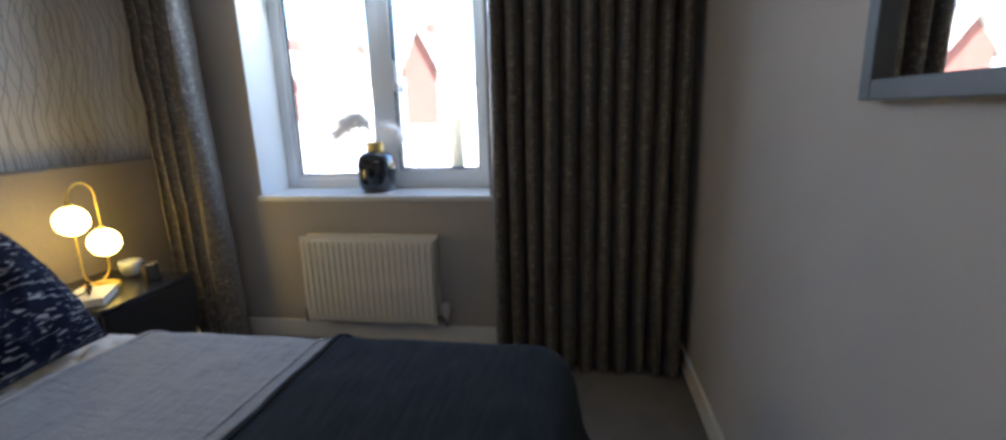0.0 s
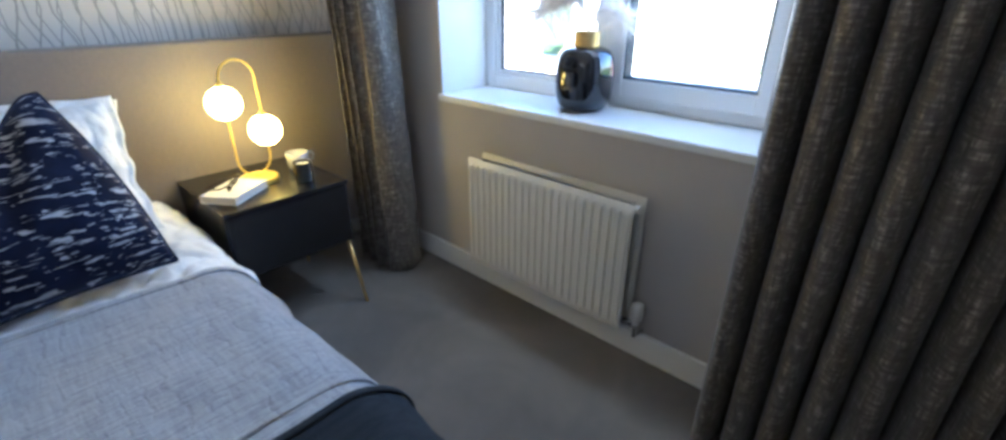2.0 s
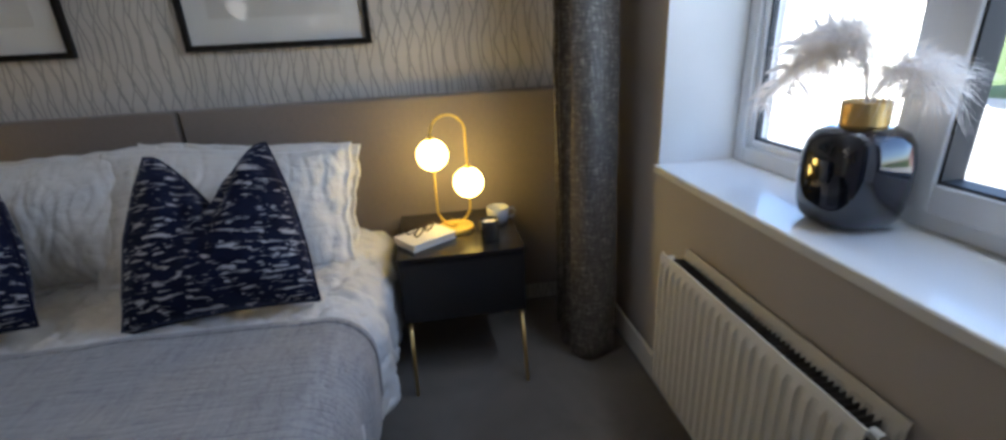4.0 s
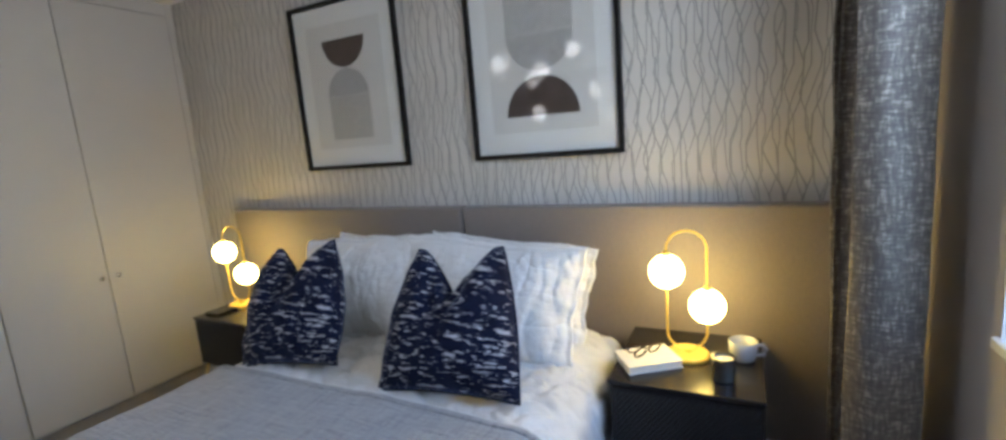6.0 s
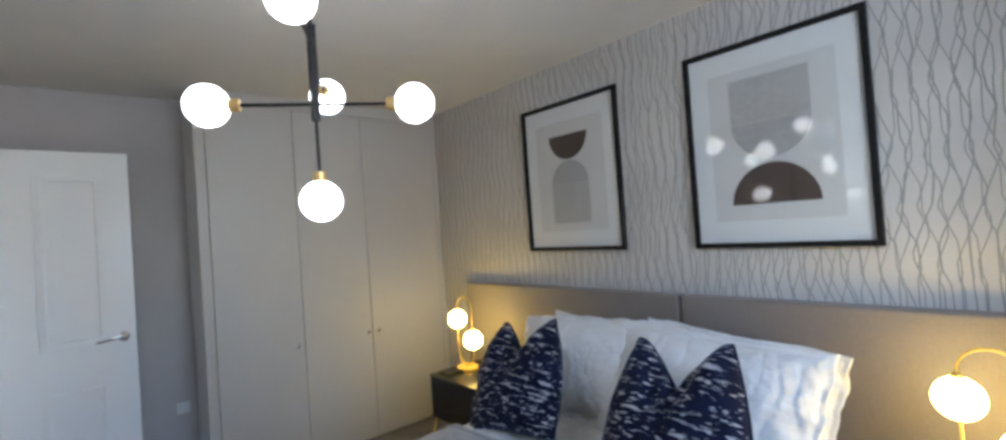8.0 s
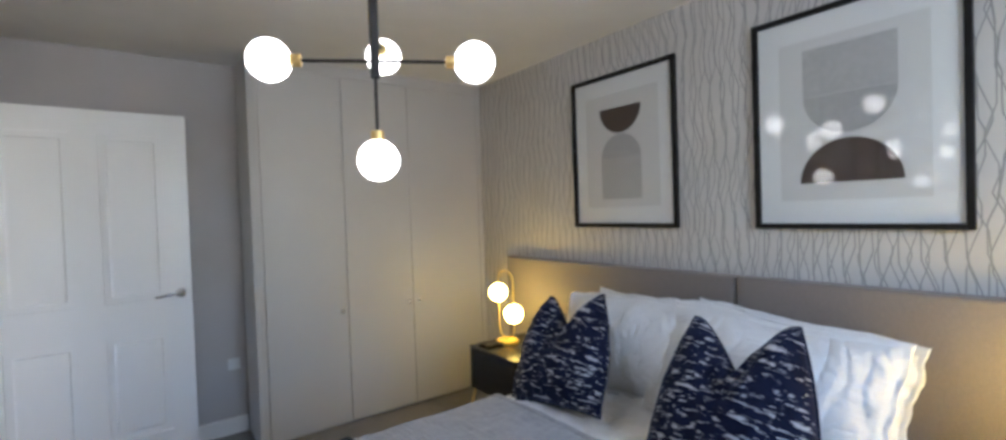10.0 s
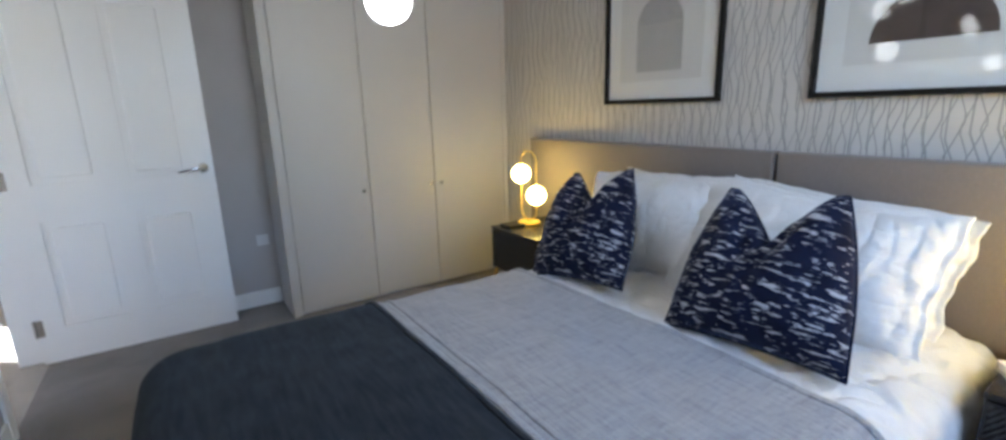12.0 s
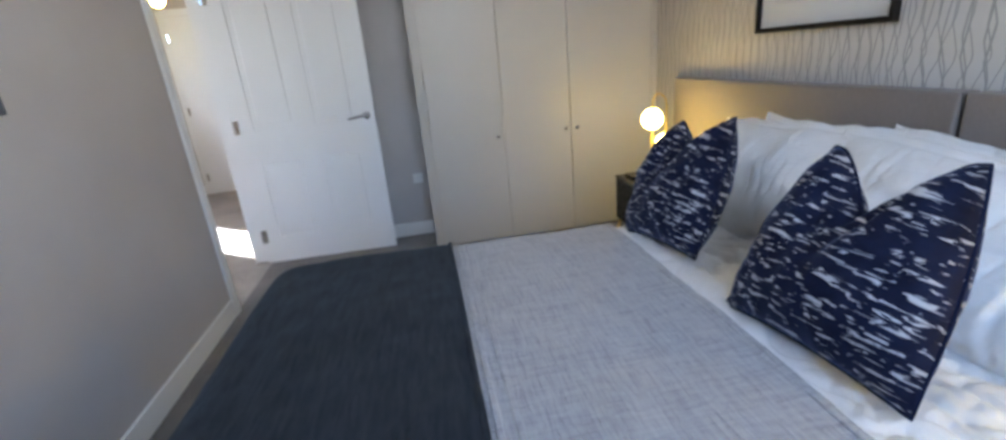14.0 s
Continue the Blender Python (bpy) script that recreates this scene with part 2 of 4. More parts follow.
def cushion_mat():
    """Navy velvet with broken silver dashes that run across."""
    m = mat("navy_dash_velvet", (0.012, 0.016, 0.045), 0.8, spec=0.12, sheen=0.03)
    nt, n, l, b = nodes(m)
    d = noise_tex(m, coords(m, (20, 112, 20)), 1.0, 1.5, 0.5, 0.9)
    line = ramp(m, d, [(0.585, (0, 0, 0)), (0.625, (1, 1, 1))])
    base = ramp(m, noise_tex(m, coords(m), 14, 3), [(0.3, (0.004, 0.005, 0.015)), (0.7, (0.009, 0.012, 0.034))])
    colour(m, mix_col(m, line, base, (0.40, 0.39, 0.40)))
    b.inputs["Sheen Weight"].default_value, b.inputs["Sheen Roughness"].default_value = 0.22, 0.35
    b.inputs["Sheen Tint"].default_value = (0.35, 0.48, 0.95, 1)
    bump(m, line, 0.3, 0.003)
    return m


NAVY = weave_mat("navy_piping_cloth", (0.006, 0.008, 0.022), (0.012, 0.016, 0.042), 0.8, 600, 600, 0.2, 0.05, 0.1)
THROW, BLANKET, CUSHION = throw_mat(), blanket_mat(), cushion_mat()


def dark_wood():
    m = mat("black_lacquer", (0.012, 0.012, 0.014), 0.26, coat=0.1)
    v = noise_tex(m, coords(m, (8, 8, 60)), 1.0, 4)
    colour(m, ramp(m, v, [(0.3, (0.008, 0.008, 0.010)), (0.7, (0.014, 0.014, 0.017))]))
    return m


LACQUER = dark_wood()
VASEM = mat("black_glaze", (0.008, 0.010, 0.018), 0.07, coat=0.8)


def globe_mat(name, strength, c):
    m = mat(name, (0.9, 0.88, 0.84), 0.25)
    b = m.node_tree.nodes["Principled BSDF"]
    b.inputs["Emission Color"].default_value = (*c, 1)
    b.inputs["Emission Strength"].default_value = strength
    return m


GLOBE_P = globe_mat("opal_glass_pendant", BULB_PENDANT, (1.0, 0.88, 0.72))
GLOBE_B = globe_mat("opal_glass_bedside", BULB_BED, (1.0, 0.64, 0.12))


def pane_mat(name, tint=(0.97, 0.98, 0.98)):
    """Clear sheet glass: see-through, with a gloss by Fresnel."""
    m = bpy.data.materials.new(name)
    m.use_nodes = True
    nt = m.node_tree
    nt.nodes.clear()
    o, mx = nt.nodes.new("ShaderNodeOutputMaterial"), nt.nodes.new("ShaderNodeMixShader")
    tr, gl, lw = nt.nodes.new("ShaderNodeBsdfTransparent"), nt.nodes.new("ShaderNodeBsdfGlossy"), nt.nodes.new("ShaderNodeLayerWeight")
    pw, ma = nt.nodes.new("ShaderNodeMath"), nt.nodes.new("ShaderNodeMath")
    tr.inputs[0].default_value = (*tint, 1)
    gl.inputs["Roughness"].default_value = 0.0
    lw.inputs[0].default_value = 0.5
    pw.operation, pw.inputs[1].default_value = "POWER", 5.0
    ma.operation, ma.inputs[1].default_value, ma.inputs[2].default_value = "MULTIPLY_ADD", 0.9, 0.024
    nt.links.new(lw.outputs["Facing"], pw.inputs[0])
    nt.links.new(pw.outputs[0], ma.inputs[0])
    nt.links.new(ma.outputs[0], mx.inputs[0])
    nt.links.new(tr.outputs[0], mx.inputs[1])
    nt.links.new(gl.outputs[0], mx.inputs[2])
    nt.links.new(mx.outputs[0], o.inputs[0])
    return m


GLASS = pane_mat("clear_glass")


# ---------------------------------------------------------------- mesh helpers
def finish(bm, name, material, smooth=False):
    bmesh.ops.recalc_face_normals(bm, faces=bm.faces)
    me = bpy.data.meshes.new(name)
    bm.to_mesh(me)
    bm.free()
    if material:
        me.materials.append(material)
    if smooth:
        for p in me.polygons:
            p.use_smooth = True
    return me


def thing(name, label, category, group="", kind="", at=(0, 0, 0)):
    """An Empty at a thing's base, to hold its parts."""
    ob = new(name)
    ob.location = at
    ob.empty_display_size = 0.05
    return tagged(ob, label, category, group, kind)


def part(name, bm, material, parent, label="", smooth=False):
    ob = new(name, finish(bm, name, material, smooth))
    ob.parent = parent
    return tagged(ob, label)


def solo(name, bm, material, label, category, group="", kind="", smooth=False):
    return tagged(new(name, finish(bm, name, material, smooth)), label, category, group, kind)


def structure(name, bm, material, label, category, smooth=False):
    return solo(name, bm, material, label, category, kind="structure", smooth=smooth)


def add_box(bm, x0, x1, y0, y1, z0, z1, bevel=0.0, seg=2):
    r = bmesh.ops.create_cube(bm, size=1.0)
    vs = r["verts"]
    bmesh.ops.scale(bm, vec=(abs(x1 - x0), abs(y1 - y0), abs(z1 - z0)), verts=vs)
    bmesh.ops.translate(bm, vec=((x0 + x1) / 2, (y0 + y1) / 2, (z0 + z1) / 2), verts=vs)
    if bevel:
        es = list({e for v in vs for e in v.link_edges})
        bmesh.ops.bevel(bm, geom=es, offset=bevel, segments=seg, affect="EDGES", profile=0.5)
    return bm


def box(x0, x1, y0, y1, z0, z1, bevel=0.0, seg=2):
    return add_box(bmesh.new(), x0, x1, y0, y1, z0, z1, bevel, seg)


def boxes(*rows, bevel=0.0):
    bm = bmesh.new()
    for r in rows:
        add_box(bm, *r, bevel=bevel)
    return bm


def add_tube(bm, pts, r, seg=10, closed=False):
    """A round rod along points."""
    pts = [Vector(p) for p in pts]
    n, rings = len(pts), []
    up = Vector((0.123, 0.456, 0.881)).normalized()
    for i, p in enumerate(pts):
        a = pts[(i - 1) % n] if closed or i else pts[0]
        c = pts[(i + 1) % n] if closed or i < n - 1 else pts[-1]
        d = (c - a).normalized()
        s = d.cross(up).normalized()
        w = s.cross(d)
        rr = r[i] if isinstance(r, (list, tuple)) else r
        rings.append([bm.verts.new(p + rr * (math.cos(q) * s + math.sin(q) * w)) for q in (2 * math.pi * k / seg for k in range(seg))])
    for i in range(n if closed else n - 1):
        a, c = rings[i], rings[(i + 1) % n]
        for k in range(seg):
            bm.faces.new((a[k], a[(k + 1) % seg], c[(k + 1) % seg], c[k]))
    if not closed:
        bm.faces.new(rings[0][::-1])
        bm.faces.new(rings[-1])
    return bm


def tube(pts, r, seg=10, closed=False):
    return add_tube(bmesh.new(), pts, r, seg, closed)


def lathe(profile, seg=32, squash=2.0, at=(0, 0, 0)):
    """Turn a profile of (radius, height) round z; squash over 2 gives a softly squared body."""
    bm, rings = bmesh.new(), []
    for r, z in profile:
        ring = []
        for k in range(seg):
            q = 2 * math.pi * k / seg
            c, s = math.cos(q), math.sin(q)
            k2 = (abs(c) ** squash + abs(s) ** squash) ** (-1 / squash)
            ring.append(bm.verts.new((at[0] + r * c * k2, at[1] + r * s * k2, at[2] + z)))
        rings.append(ring)
    for a, c in zip(rings, rings[1:]):
        for k in range(seg):
            bm.faces.new((a[k], a[(k + 1) % seg], c[(k + 1) % seg], c[k]))
    bm.faces.new(rings[0][::-1])
    bm.faces.new(rings[-1])
    return bm


def ball(c, r, seg=28):
    bm = bmesh.new()
    bmesh.ops.create_uvsphere(bm, u_segments=seg, v_segments=seg // 2, radius=r)
    bmesh.ops.translate(bm, vec=c, verts=bm.verts)
    return bm


def grid(nu, nv, f, closed_u=False):
    bm = bmesh.new()
    vs = [[bm.verts.new(f(i / nu, j / nv)) for j in range(nv + 1)] for i in range(nu + (0 if closed_u else 1))]
    for i in range(nu):
        for j in range(nv):
            a, c = vs[i], vs[(i + 1) % len(vs)]
            bm.faces.new((a[j], c[j], c[j + 1], a[j + 1]))
    return bm


def thicken(bm, d):
    """Give a sheet a back at distance d along its normals."""
    bmesh.ops.recalc_face_normals(bm, faces=bm.faces)
    bmesh.ops.solidify(bm, geom=list(bm.faces), thickness=d)
    return bm


def lined(bm, d):
    """Give a tightly folded sheet a back, moved straight along each point's normal."""
    bmesh.ops.recalc_face_normals(bm, faces=bm.faces)
    bm.normal_update()
    faces, rim = list(bm.faces), [e for e in bm.edges if e.is_boundary]
    back = {v: bm.verts.new(v.co - v.normal * d) for v in list(bm.verts)}
    for f in faces:
        bm.faces.new([back[v] for v in reversed(f.verts)])
    for e in rim:
        a, b = e.verts
        bm.faces.new((a, b, back[b], back[a]))
    return bm


def wrinkle(p, scale, amount, seed=0.0):
    return amount * noise.noise(Vector((p[0] * scale + seed, p[1] * scale - seed, p[2] * scale + 2 * seed)))


# ---------------------------------------------------------------- the room
XW, XE, YN, YS, H = -2.31, 0.55, 2.674, -1.50, 2.37
WX0, WX1, WZ0, WZ1 = -1.676, -0.40, 0.824, 2.10      # window opening
DY0, DY1, DZ = -1.36, -0.60, 2.01                  # doorway in the east wall
HX = 2.30                                          # far wall of the hall
HY0, HY1 = -4.05, 0.60

structure("floor", box(XW - 0.1, XE, YS - 0.1, YN + 0.1, -0.1, 0.0), CARPET, "taupe cut-pile bedroom carpet", "carpet")
structure("ceiling", box(XW - 0.12, XE + 0.12, YS - 0.12, YN + 0.4, H, H + 0.12), CEIL, "plain white plastered bedroom ceiling", "ceiling")
structure("wall_west", box(XW - 0.12, XW, YS - 0.12, YN + 0.4, -0.1, H), PAPERWALL, "pale wallpaper with raised grey twig lines", "wall")
structure("wall_north", boxes((XW, WX0, YN, YN + 0.40, -0.1, H), (WX1, XE + 0.12, YN, YN + 0.40, -0.1, H),
                              (WX0, WX1, YN, YN + 0.40, -0.1, WZ0 - 0.03), (WX0, WX1, YN, YN + 0.40, WZ1, H)), WALL, "greige painted wall round the window", "wall")
structure("wall_east", boxes((XE, XE + 0.12, DY1 + 0.03, YN, -0.1, H), (XE, XE + 0.12, YS - 0.12, DY0 - 0.03, -0.1, H),
                             (XE, XE + 0.12, DY0 - 0.03, DY1 + 0.03, DZ + 0.03, H)), WALL, "greige painted wall with a doorway", "wall")
structure("wall_south", box(XW, XE, YS - 0.12, YS, -0.1, H), WALL, "greige painted wall behind the open door", "wall")


def skirting(name, x0, x1, y0, y1):
    structure(name, box(x0, x1, y0, y1, 0.0, 0.105, 0.004), WHITE, "white painted skirting board", "skirting")


skirting("baseboard_1", XW + 0.02, XE - 0.017, YN - 0.016, YN - 0.0005)
skirting("baseboard_2", XE - 0.016, XE - 0.0005, DY1 + 0.075, YN - 0.017)
skirting("baseboard_3", -0.635, XE - 0.03, YS + 0.0005, YS + 0.016)

# doorway lining and architraves
structure("trim_1", boxes((XE - 0.004, XE + 0.124, DY1, DY1 + 0.029, 0, DZ + 0.029), (XE - 0.004, XE + 0.124, DY0 - 0.029, DY0, 0, DZ + 0.029),
                          (XE - 0.004, XE + 0.124, DY0, DY1, DZ, DZ + 0.029)), WHITE, "white door lining of the doorway", "door frame")
structure("trim_2", boxes((XE - 0.018, XE - 0.0045, DY1 + 0.012, DY1 + 0.072, 0, DZ + 0.072), (XE - 0.018, XE - 0.0045, DY0 - 0.072, DY0 - 0.012, 0, DZ + 0.072),
                          (XE - 0.018, XE - 0.0045, DY0 - 0.0118, DY1 + 0.0118, DZ + 0.012, DZ + 0.072)), WHITE, "white moulded architrave round the doorway", "door frame")

# hall beyond the doorway
structure("floor_hall", box(XE + 0.0005, HX, HY0, HY1, -0.1, 0.0), HALLCARPET, "beige hall carpet with a patch of sun", "carpet")
structure("ceiling_hall", box(XE + 0.1205, HX + 0.12, HY0 - 0.12, HY1 + 0.12, H, H + 0.12), CEIL, "white hall ceiling", "ceiling")
# both openings are added out of view: sun patch, and daylight on the open door
structure("wall_hall_east", boxes((HX, HX + 0.12, HY0, -3.20, -0.1, H), (HX, HX + 0.12, -2.60, -0.05, -0.1, H), (HX, HX + 0.12, 0.40, HY1, -0.1, H),
                                  (HX, HX + 0.12, -3.20, -2.60, -0.1, 1.0), (HX, HX + 0.12, -3.20, -2.60, 1.95, H),
                                  (HX, HX + 0.12, -0.05, 0.40, -0.1, 0.9), (HX, HX + 0.12, -0.05, 0.40, 2.1, H)), HALLWALL, "cream landing wall with two unseen openings added to let light in", "wall")
structure("wall_hall_south", box(XE + 0.12, HX + 0.12, HY0 - 0.12, HY0, -0.1, H), HALLWALL, "cream end wall of the hall", "wall")
structure("wall_hall_north", box(XE + 0.12, HX + 0.12, HY1, HY1 + 0.12, -0.1, H), HALLWALL, "cream wall closing the hall", "wall")
structure("wall_hall_west", box(XE, XE + 0.12, HY0 - 0.12, YS - 0.12, -0.1, H), HALLWALL, "cream hall wall", "wall")


# ---------------------------------------------------------------- window
def window():
    w = thing("window_1", "white plastic casement window above a deep sill", "window", kind="structure", at=((WX0 + WX1) / 2, YN + 0.2, WZ0))
    o = Vector(w.location)

    def loc(bm):
        bmesh.ops.translate(bm, vec=-o, verts=bm.verts)
        return bm
    y0, y1 = YN + 0.272, YN + 0.342
    xm0, xm1 = -1.085, -1.010
    f = 0.055
    part("window_frame", loc(boxes((WX0, WX0 + f, y0, y1, WZ0, WZ1), (WX1 - f, WX1, y0, y1, WZ0, WZ1), (xm0, xm1, y0, y1, WZ0 + f, WZ1 - f),
                                   (WX0 + f, WX1 - f, y0, y1, WZ0, WZ0 + f), (WX0 + f, WX1 - f, y0, y1, WZ1 - f, WZ1), bevel=0.006)), UPVC, w)
    # opening sash on one side, fixed light with a bead on the other
    for name, a, b, s, yf in (("casement_sash", xm1 - 0.02, WX1 - f + 0.015, 0.062, y0 - 0.022), ("glazing_bead", xm0 - 0.0 - (xm0 - WX0 - f), xm0, 0.022, y0 + 0.012)):
        z0, z1 = WZ0 + f - (0.012 if name[0] == "c" else 0), WZ1 - f
        sash = part(name, loc(boxes((a, a + s, yf, y1 - 0.02, z0, z1), (b - s, b, yf, y1 - 0.02, z0, z1), (a + s, b - s, yf, y1 - 0.02, z0, z0 + s), (a + s, b - s, yf, y1 - 0.02, z1 - s, z1), bevel=0.005)), UPVC, w)
        g = 0.007
        part("gasket", loc(boxes((a + s, a + s + g, yf + 0.008, y1 - 0.03, z0 + s, z1 - s), (b - s - g, b - s, yf + 0.008, y1 - 0.03, z0 + s, z1 - s),
                                 (a + s + g, b - s - g, yf + 0.008, y1 - 0.03, z0 + s, z0 + s + g), (a + s + g, b - s - g, yf + 0.008, y1 - 0.03, z1 - s - g, z1 - s))), RUBBER, sash, "black rubber gasket")
        pane = part("pane", loc(box(a + s + 0.002, b - s - 0.002, y1 - 0.05, y1 - 0.046, z0 + s + 0.002, z1 - s - 0.002)), GLASS, sash, "clear window glass")
        pane.visible_shadow = False
    hd = part("window_handle", loc(boxes((-0.96, -0.935, y0 - 0.035, y0 - 0.022, 1.36, 1.50), (-0.957, -0.938, y0 - 0.06, y0 - 0.035, 1.40, 1.42), (-0.957, -0.938, y0 - 0.066, y0 - 0.052, 1.42, 1.52), bevel=0.003)), UPVC, w)
    part("window_sill", loc(box(WX0 - 0.016, WX1 + 0.016, YN - 0.012, y1 - 0.001, WZ0 - 0.0305, WZ0 - 0.0005, 0.006)), SILLM, w, "glossy white window board")
    # white reveals
    part("reveal", loc(boxes((WX0 - 0.0, WX0 + 0.004, YN + 0.001, y0 - 0.001, WZ0, WZ1), (WX1 - 0.004, WX1, YN + 0.001, y0 - 0.001, WZ0, WZ1), (WX0 + 0.004, WX1 - 0.004, YN + 0.001, y0 - 0.001, WZ1 - 0.004, WZ1))), CEIL, w, "white plastered reveal")
    return w


window()


# ---------------------------------------------------------------- wardrobe, built in
def wardrobe():
    yf = -1.13
    w = thing("fitted_wardrobe", "built-in wardrobe with three plain grey-white doors and small knobs", "wardrobe", at=(-1.48, YS, 0))
    o = Vector(w.location)

    def loc(bm):
        bmesh.ops.translate(bm, vec=-o, verts=bm.verts)
        return bm
    x0, x1 = XW + 0.002, -0.64
    part("side_panel", loc(box(x1 - 0.02, x1, YS + 0.001, yf + 0.02, 0.0, H - 0.001, 0.002)), CABINET, w)
    part("filler_strip", loc(box(x1 - 0.055, x1 - 0.021, yf - 0.02, yf + 0.006, 0.0, H - 0.001, 0.002)), CABINET, w)
    part("filler_strip", loc(box(x0, x0 + 0.04, yf - 0.02, yf - 0.001, 0.0, H - 0.001, 0.002)), CABINET, w)
    part("top_filler", loc(box(x0 + 0.041, x1 - 0.056, yf - 0.02, yf - 0.003, H - 0.075, H - 0.001, 0.002)), CABINET, w)
    part("plinth", loc(box(x0 + 0.041, x1 - 0.056, yf - 0.036, yf - 0.022, 0.0, 0.06)), CABINET, w)
    part("carcass", loc(box(x0 + 0.03, x1 - 0.03, YS + 0.002, yf - 0.04, 0.05, H - 0.05)), CABINET, w)
    seams = [x0 + 0.042, -1.672, -1.200, x1 - 0.058]
    knobs = [-1.712, -1.630, -1.152]
    for a, b, k in zip(seams, seams[1:], knobs):
        d = part("door", loc(box(a + 0.002, b - 0.002, yf - 0.019, yf, 0.014, H - 0.079, 0.003)), CABINET, w)
        bm = lathe([(0.006, 0), (0.006, 0.010), (0.0125, 0.014), (0.0145, 0.020), (0.0125, 0.026), (0.004, 0.029)], 16)
        bmesh.ops.rotate(bm, matrix=Matrix.Rotation(radians(-90), 3, "X"), verts=bm.verts)
        bmesh.ops.translate(bm, vec=(k, yf, 0.757), verts=bm.verts)
        part("knob", loc(bm), CHROME, d, "small chrome knob", smooth=True)


wardrobe()


# ---------------------------------------------------------------- bedroom door, open
def panel_door():
    hx, hy, wid, hgt, th = XE + 0.014, DY0 + 0.016, 0.908, 1.985, 0.04
    d = thing("door_1", "white four-panel door standing open against the wall", "door", kind="structure", at=(hx, hy, 0.006))
    # leaf runs from the hinge towards -x, its room face towards +y
    zs = [0.0, 0.19, 0.75, 0.94, 1.86, hgt]
    xs = [0.0, 0.115, 0.395, 0.510, 0.790, wid]
    y1, y0 = th, 0.0
    bm = boxes((-xs[1], 0, y0, y1, 0, hgt), (-wid, -xs[4], y0, y1, 0, hgt), (-xs[3], -xs[2], y0, y1, zs[1], zs[4]),
               (-xs[4], -xs[1], y0, y1, 0, zs[1]), (-xs[4], -xs[1], y0, y1, zs[4], hgt),
               (-xs[2], -xs[1], y0, y1, zs[2], zs[3]), (-xs[4], -xs[3], y0, y1, zs[2], zs[3]))
    part("frame", bm, WHITE, d)
    for a, b in ((xs[1], xs[2]), (xs[3], xs[4])):
        for z0, z1 in ((zs[1], zs[2]), (zs[3], zs[4])):
            bm = box(-b, -a, 0.014, th - 0.013, z0, z1)
            add_box(bm, -b + 0.032, -a - 0.032, 0.006, th - 0.004, z0 + 0.032, z1 - 0.032, 0.010, 2)
            part("panel", bm, WHITE, d)
    hz = 0.965
    bm = lathe([(0.026, 0), (0.026, 0.006), (0.022, 0.009), (0.010, 0.011), (0.009, 0.045), (0.004, 0.047)], 24)
    bmesh.ops.rotate(bm, matrix=Matrix.Rotation(radians(-90), 3, "X"), verts=bm.verts)
    bmesh.ops.translate(bm, vec=(-wid + 0.055, th, hz), verts=bm.verts)
    add_tube(bm, [(-wid + 0.055, th + 0.042, hz), (-wid + 0.085, th + 0.046, hz + 0.002), (-wid + 0.125, th + 0.048, hz - 0.004), (-wid + 0.165, th + 0.046, hz - 0.010), (-wid + 0.178, th + 0.043, hz - 0.011)], [0.010, 0.010, 0.009, 0.008, 0.006])
    part("lever_handle", bm, CHROME, d, "chrome lever handle", smooth=True)
    part("latch_plate", box(-wid - 0.0015, -wid - 0.0002, 0.010, 0.032, hz - 0.06, hz + 0.06), CHROME, d, "chrome latch plate")
    for z in (0.20, 0.97, 1.76):
        bm = boxes((-0.032, -0.001, th, th + 0.002, z - 0.045, z + 0.045))
        add_tube(bm, [(0.0, th + 0.004, z - 0.047), (0.0, th + 0.004, z + 0.047)], 0.006, 10)
        part("hinge", bm, CHROME, d, "steel butt hinge")
    return d


panel_door()


# ---------------------------------------------------------------- headboard
def headboard():
    y0, ym, y1, zt, xf = -0.736, 0.946, 2.63, 1.052, -2.225
    for a, b in ((y0, ym - 0.007), (ym + 0.007, y1)):
        bm = box(XW + 0.001, xf, a, b, 0.12, zt, 0.012, 3)
        t = thing("headboard_panel", "wide taupe upholstered headboard panel fixed to the wall", "headboard", "headboard panels", at=(XW, (a + b) / 2, 0.12))
        bmesh.ops.translate(bm, vec=-Vector(t.location), verts=bm.verts)
        part("padding", bm, HEADFAB, t, smooth=False)
        seam = [(xf - 0.006 - XW, y - (a + b) / 2, z - 0.12) for y, z in ((a + 0.003, 0.15), (a + 0.003, zt - 0.005), (b - 0.003, zt - 0.005), (b - 0.003, 0.15))]
        part("edge_seam", tube(seam, 0.0028, 6), HEADFAB, t)


headboard()


# ---------------------------------------------------------------- pictures over the bed
def half_disc(cy, cz, r, up, x, th=0.0015):
    bm = bmesh.new()
    pts = [(cy + r * math.cos(a), cz + r * math.sin(a) * (1 if up else -1)) for a in (math.pi * k / 28 for k in range(29))]
    for xx in (x, x + th):
        bm.faces.new([bm.verts.new((xx, p, q)) for p, q in pts])
    vs = list(bm.verts)
    for k in range(29):
        bm.faces.new((vs[k], vs[(k + 1) % 29], vs[29 + (k + 1) % 29], vs[29 + k]))
    return bm


def print_mat(name, c):
    m = mat(name, c, 0.75)
    colour(m, ramp(m, noise_tex(m, coords(m), 60, 4), [(0.3, shade(c, 0.9)), (0.7, shade(c, 1.1))]))
    return m


UMBER, MIDGREY, PALEGREY, STRIPE = print_mat("umber_ink", (0.075, 0.050, 0.040)), print_mat("mid_grey_ink", (0.46, 0.44, 0.43)), print_mat("pale_grey_ink", (0.42, 0.40, 0.40)), print_mat("stripe_grey_ink", (0.42, 0.40, 0.39))


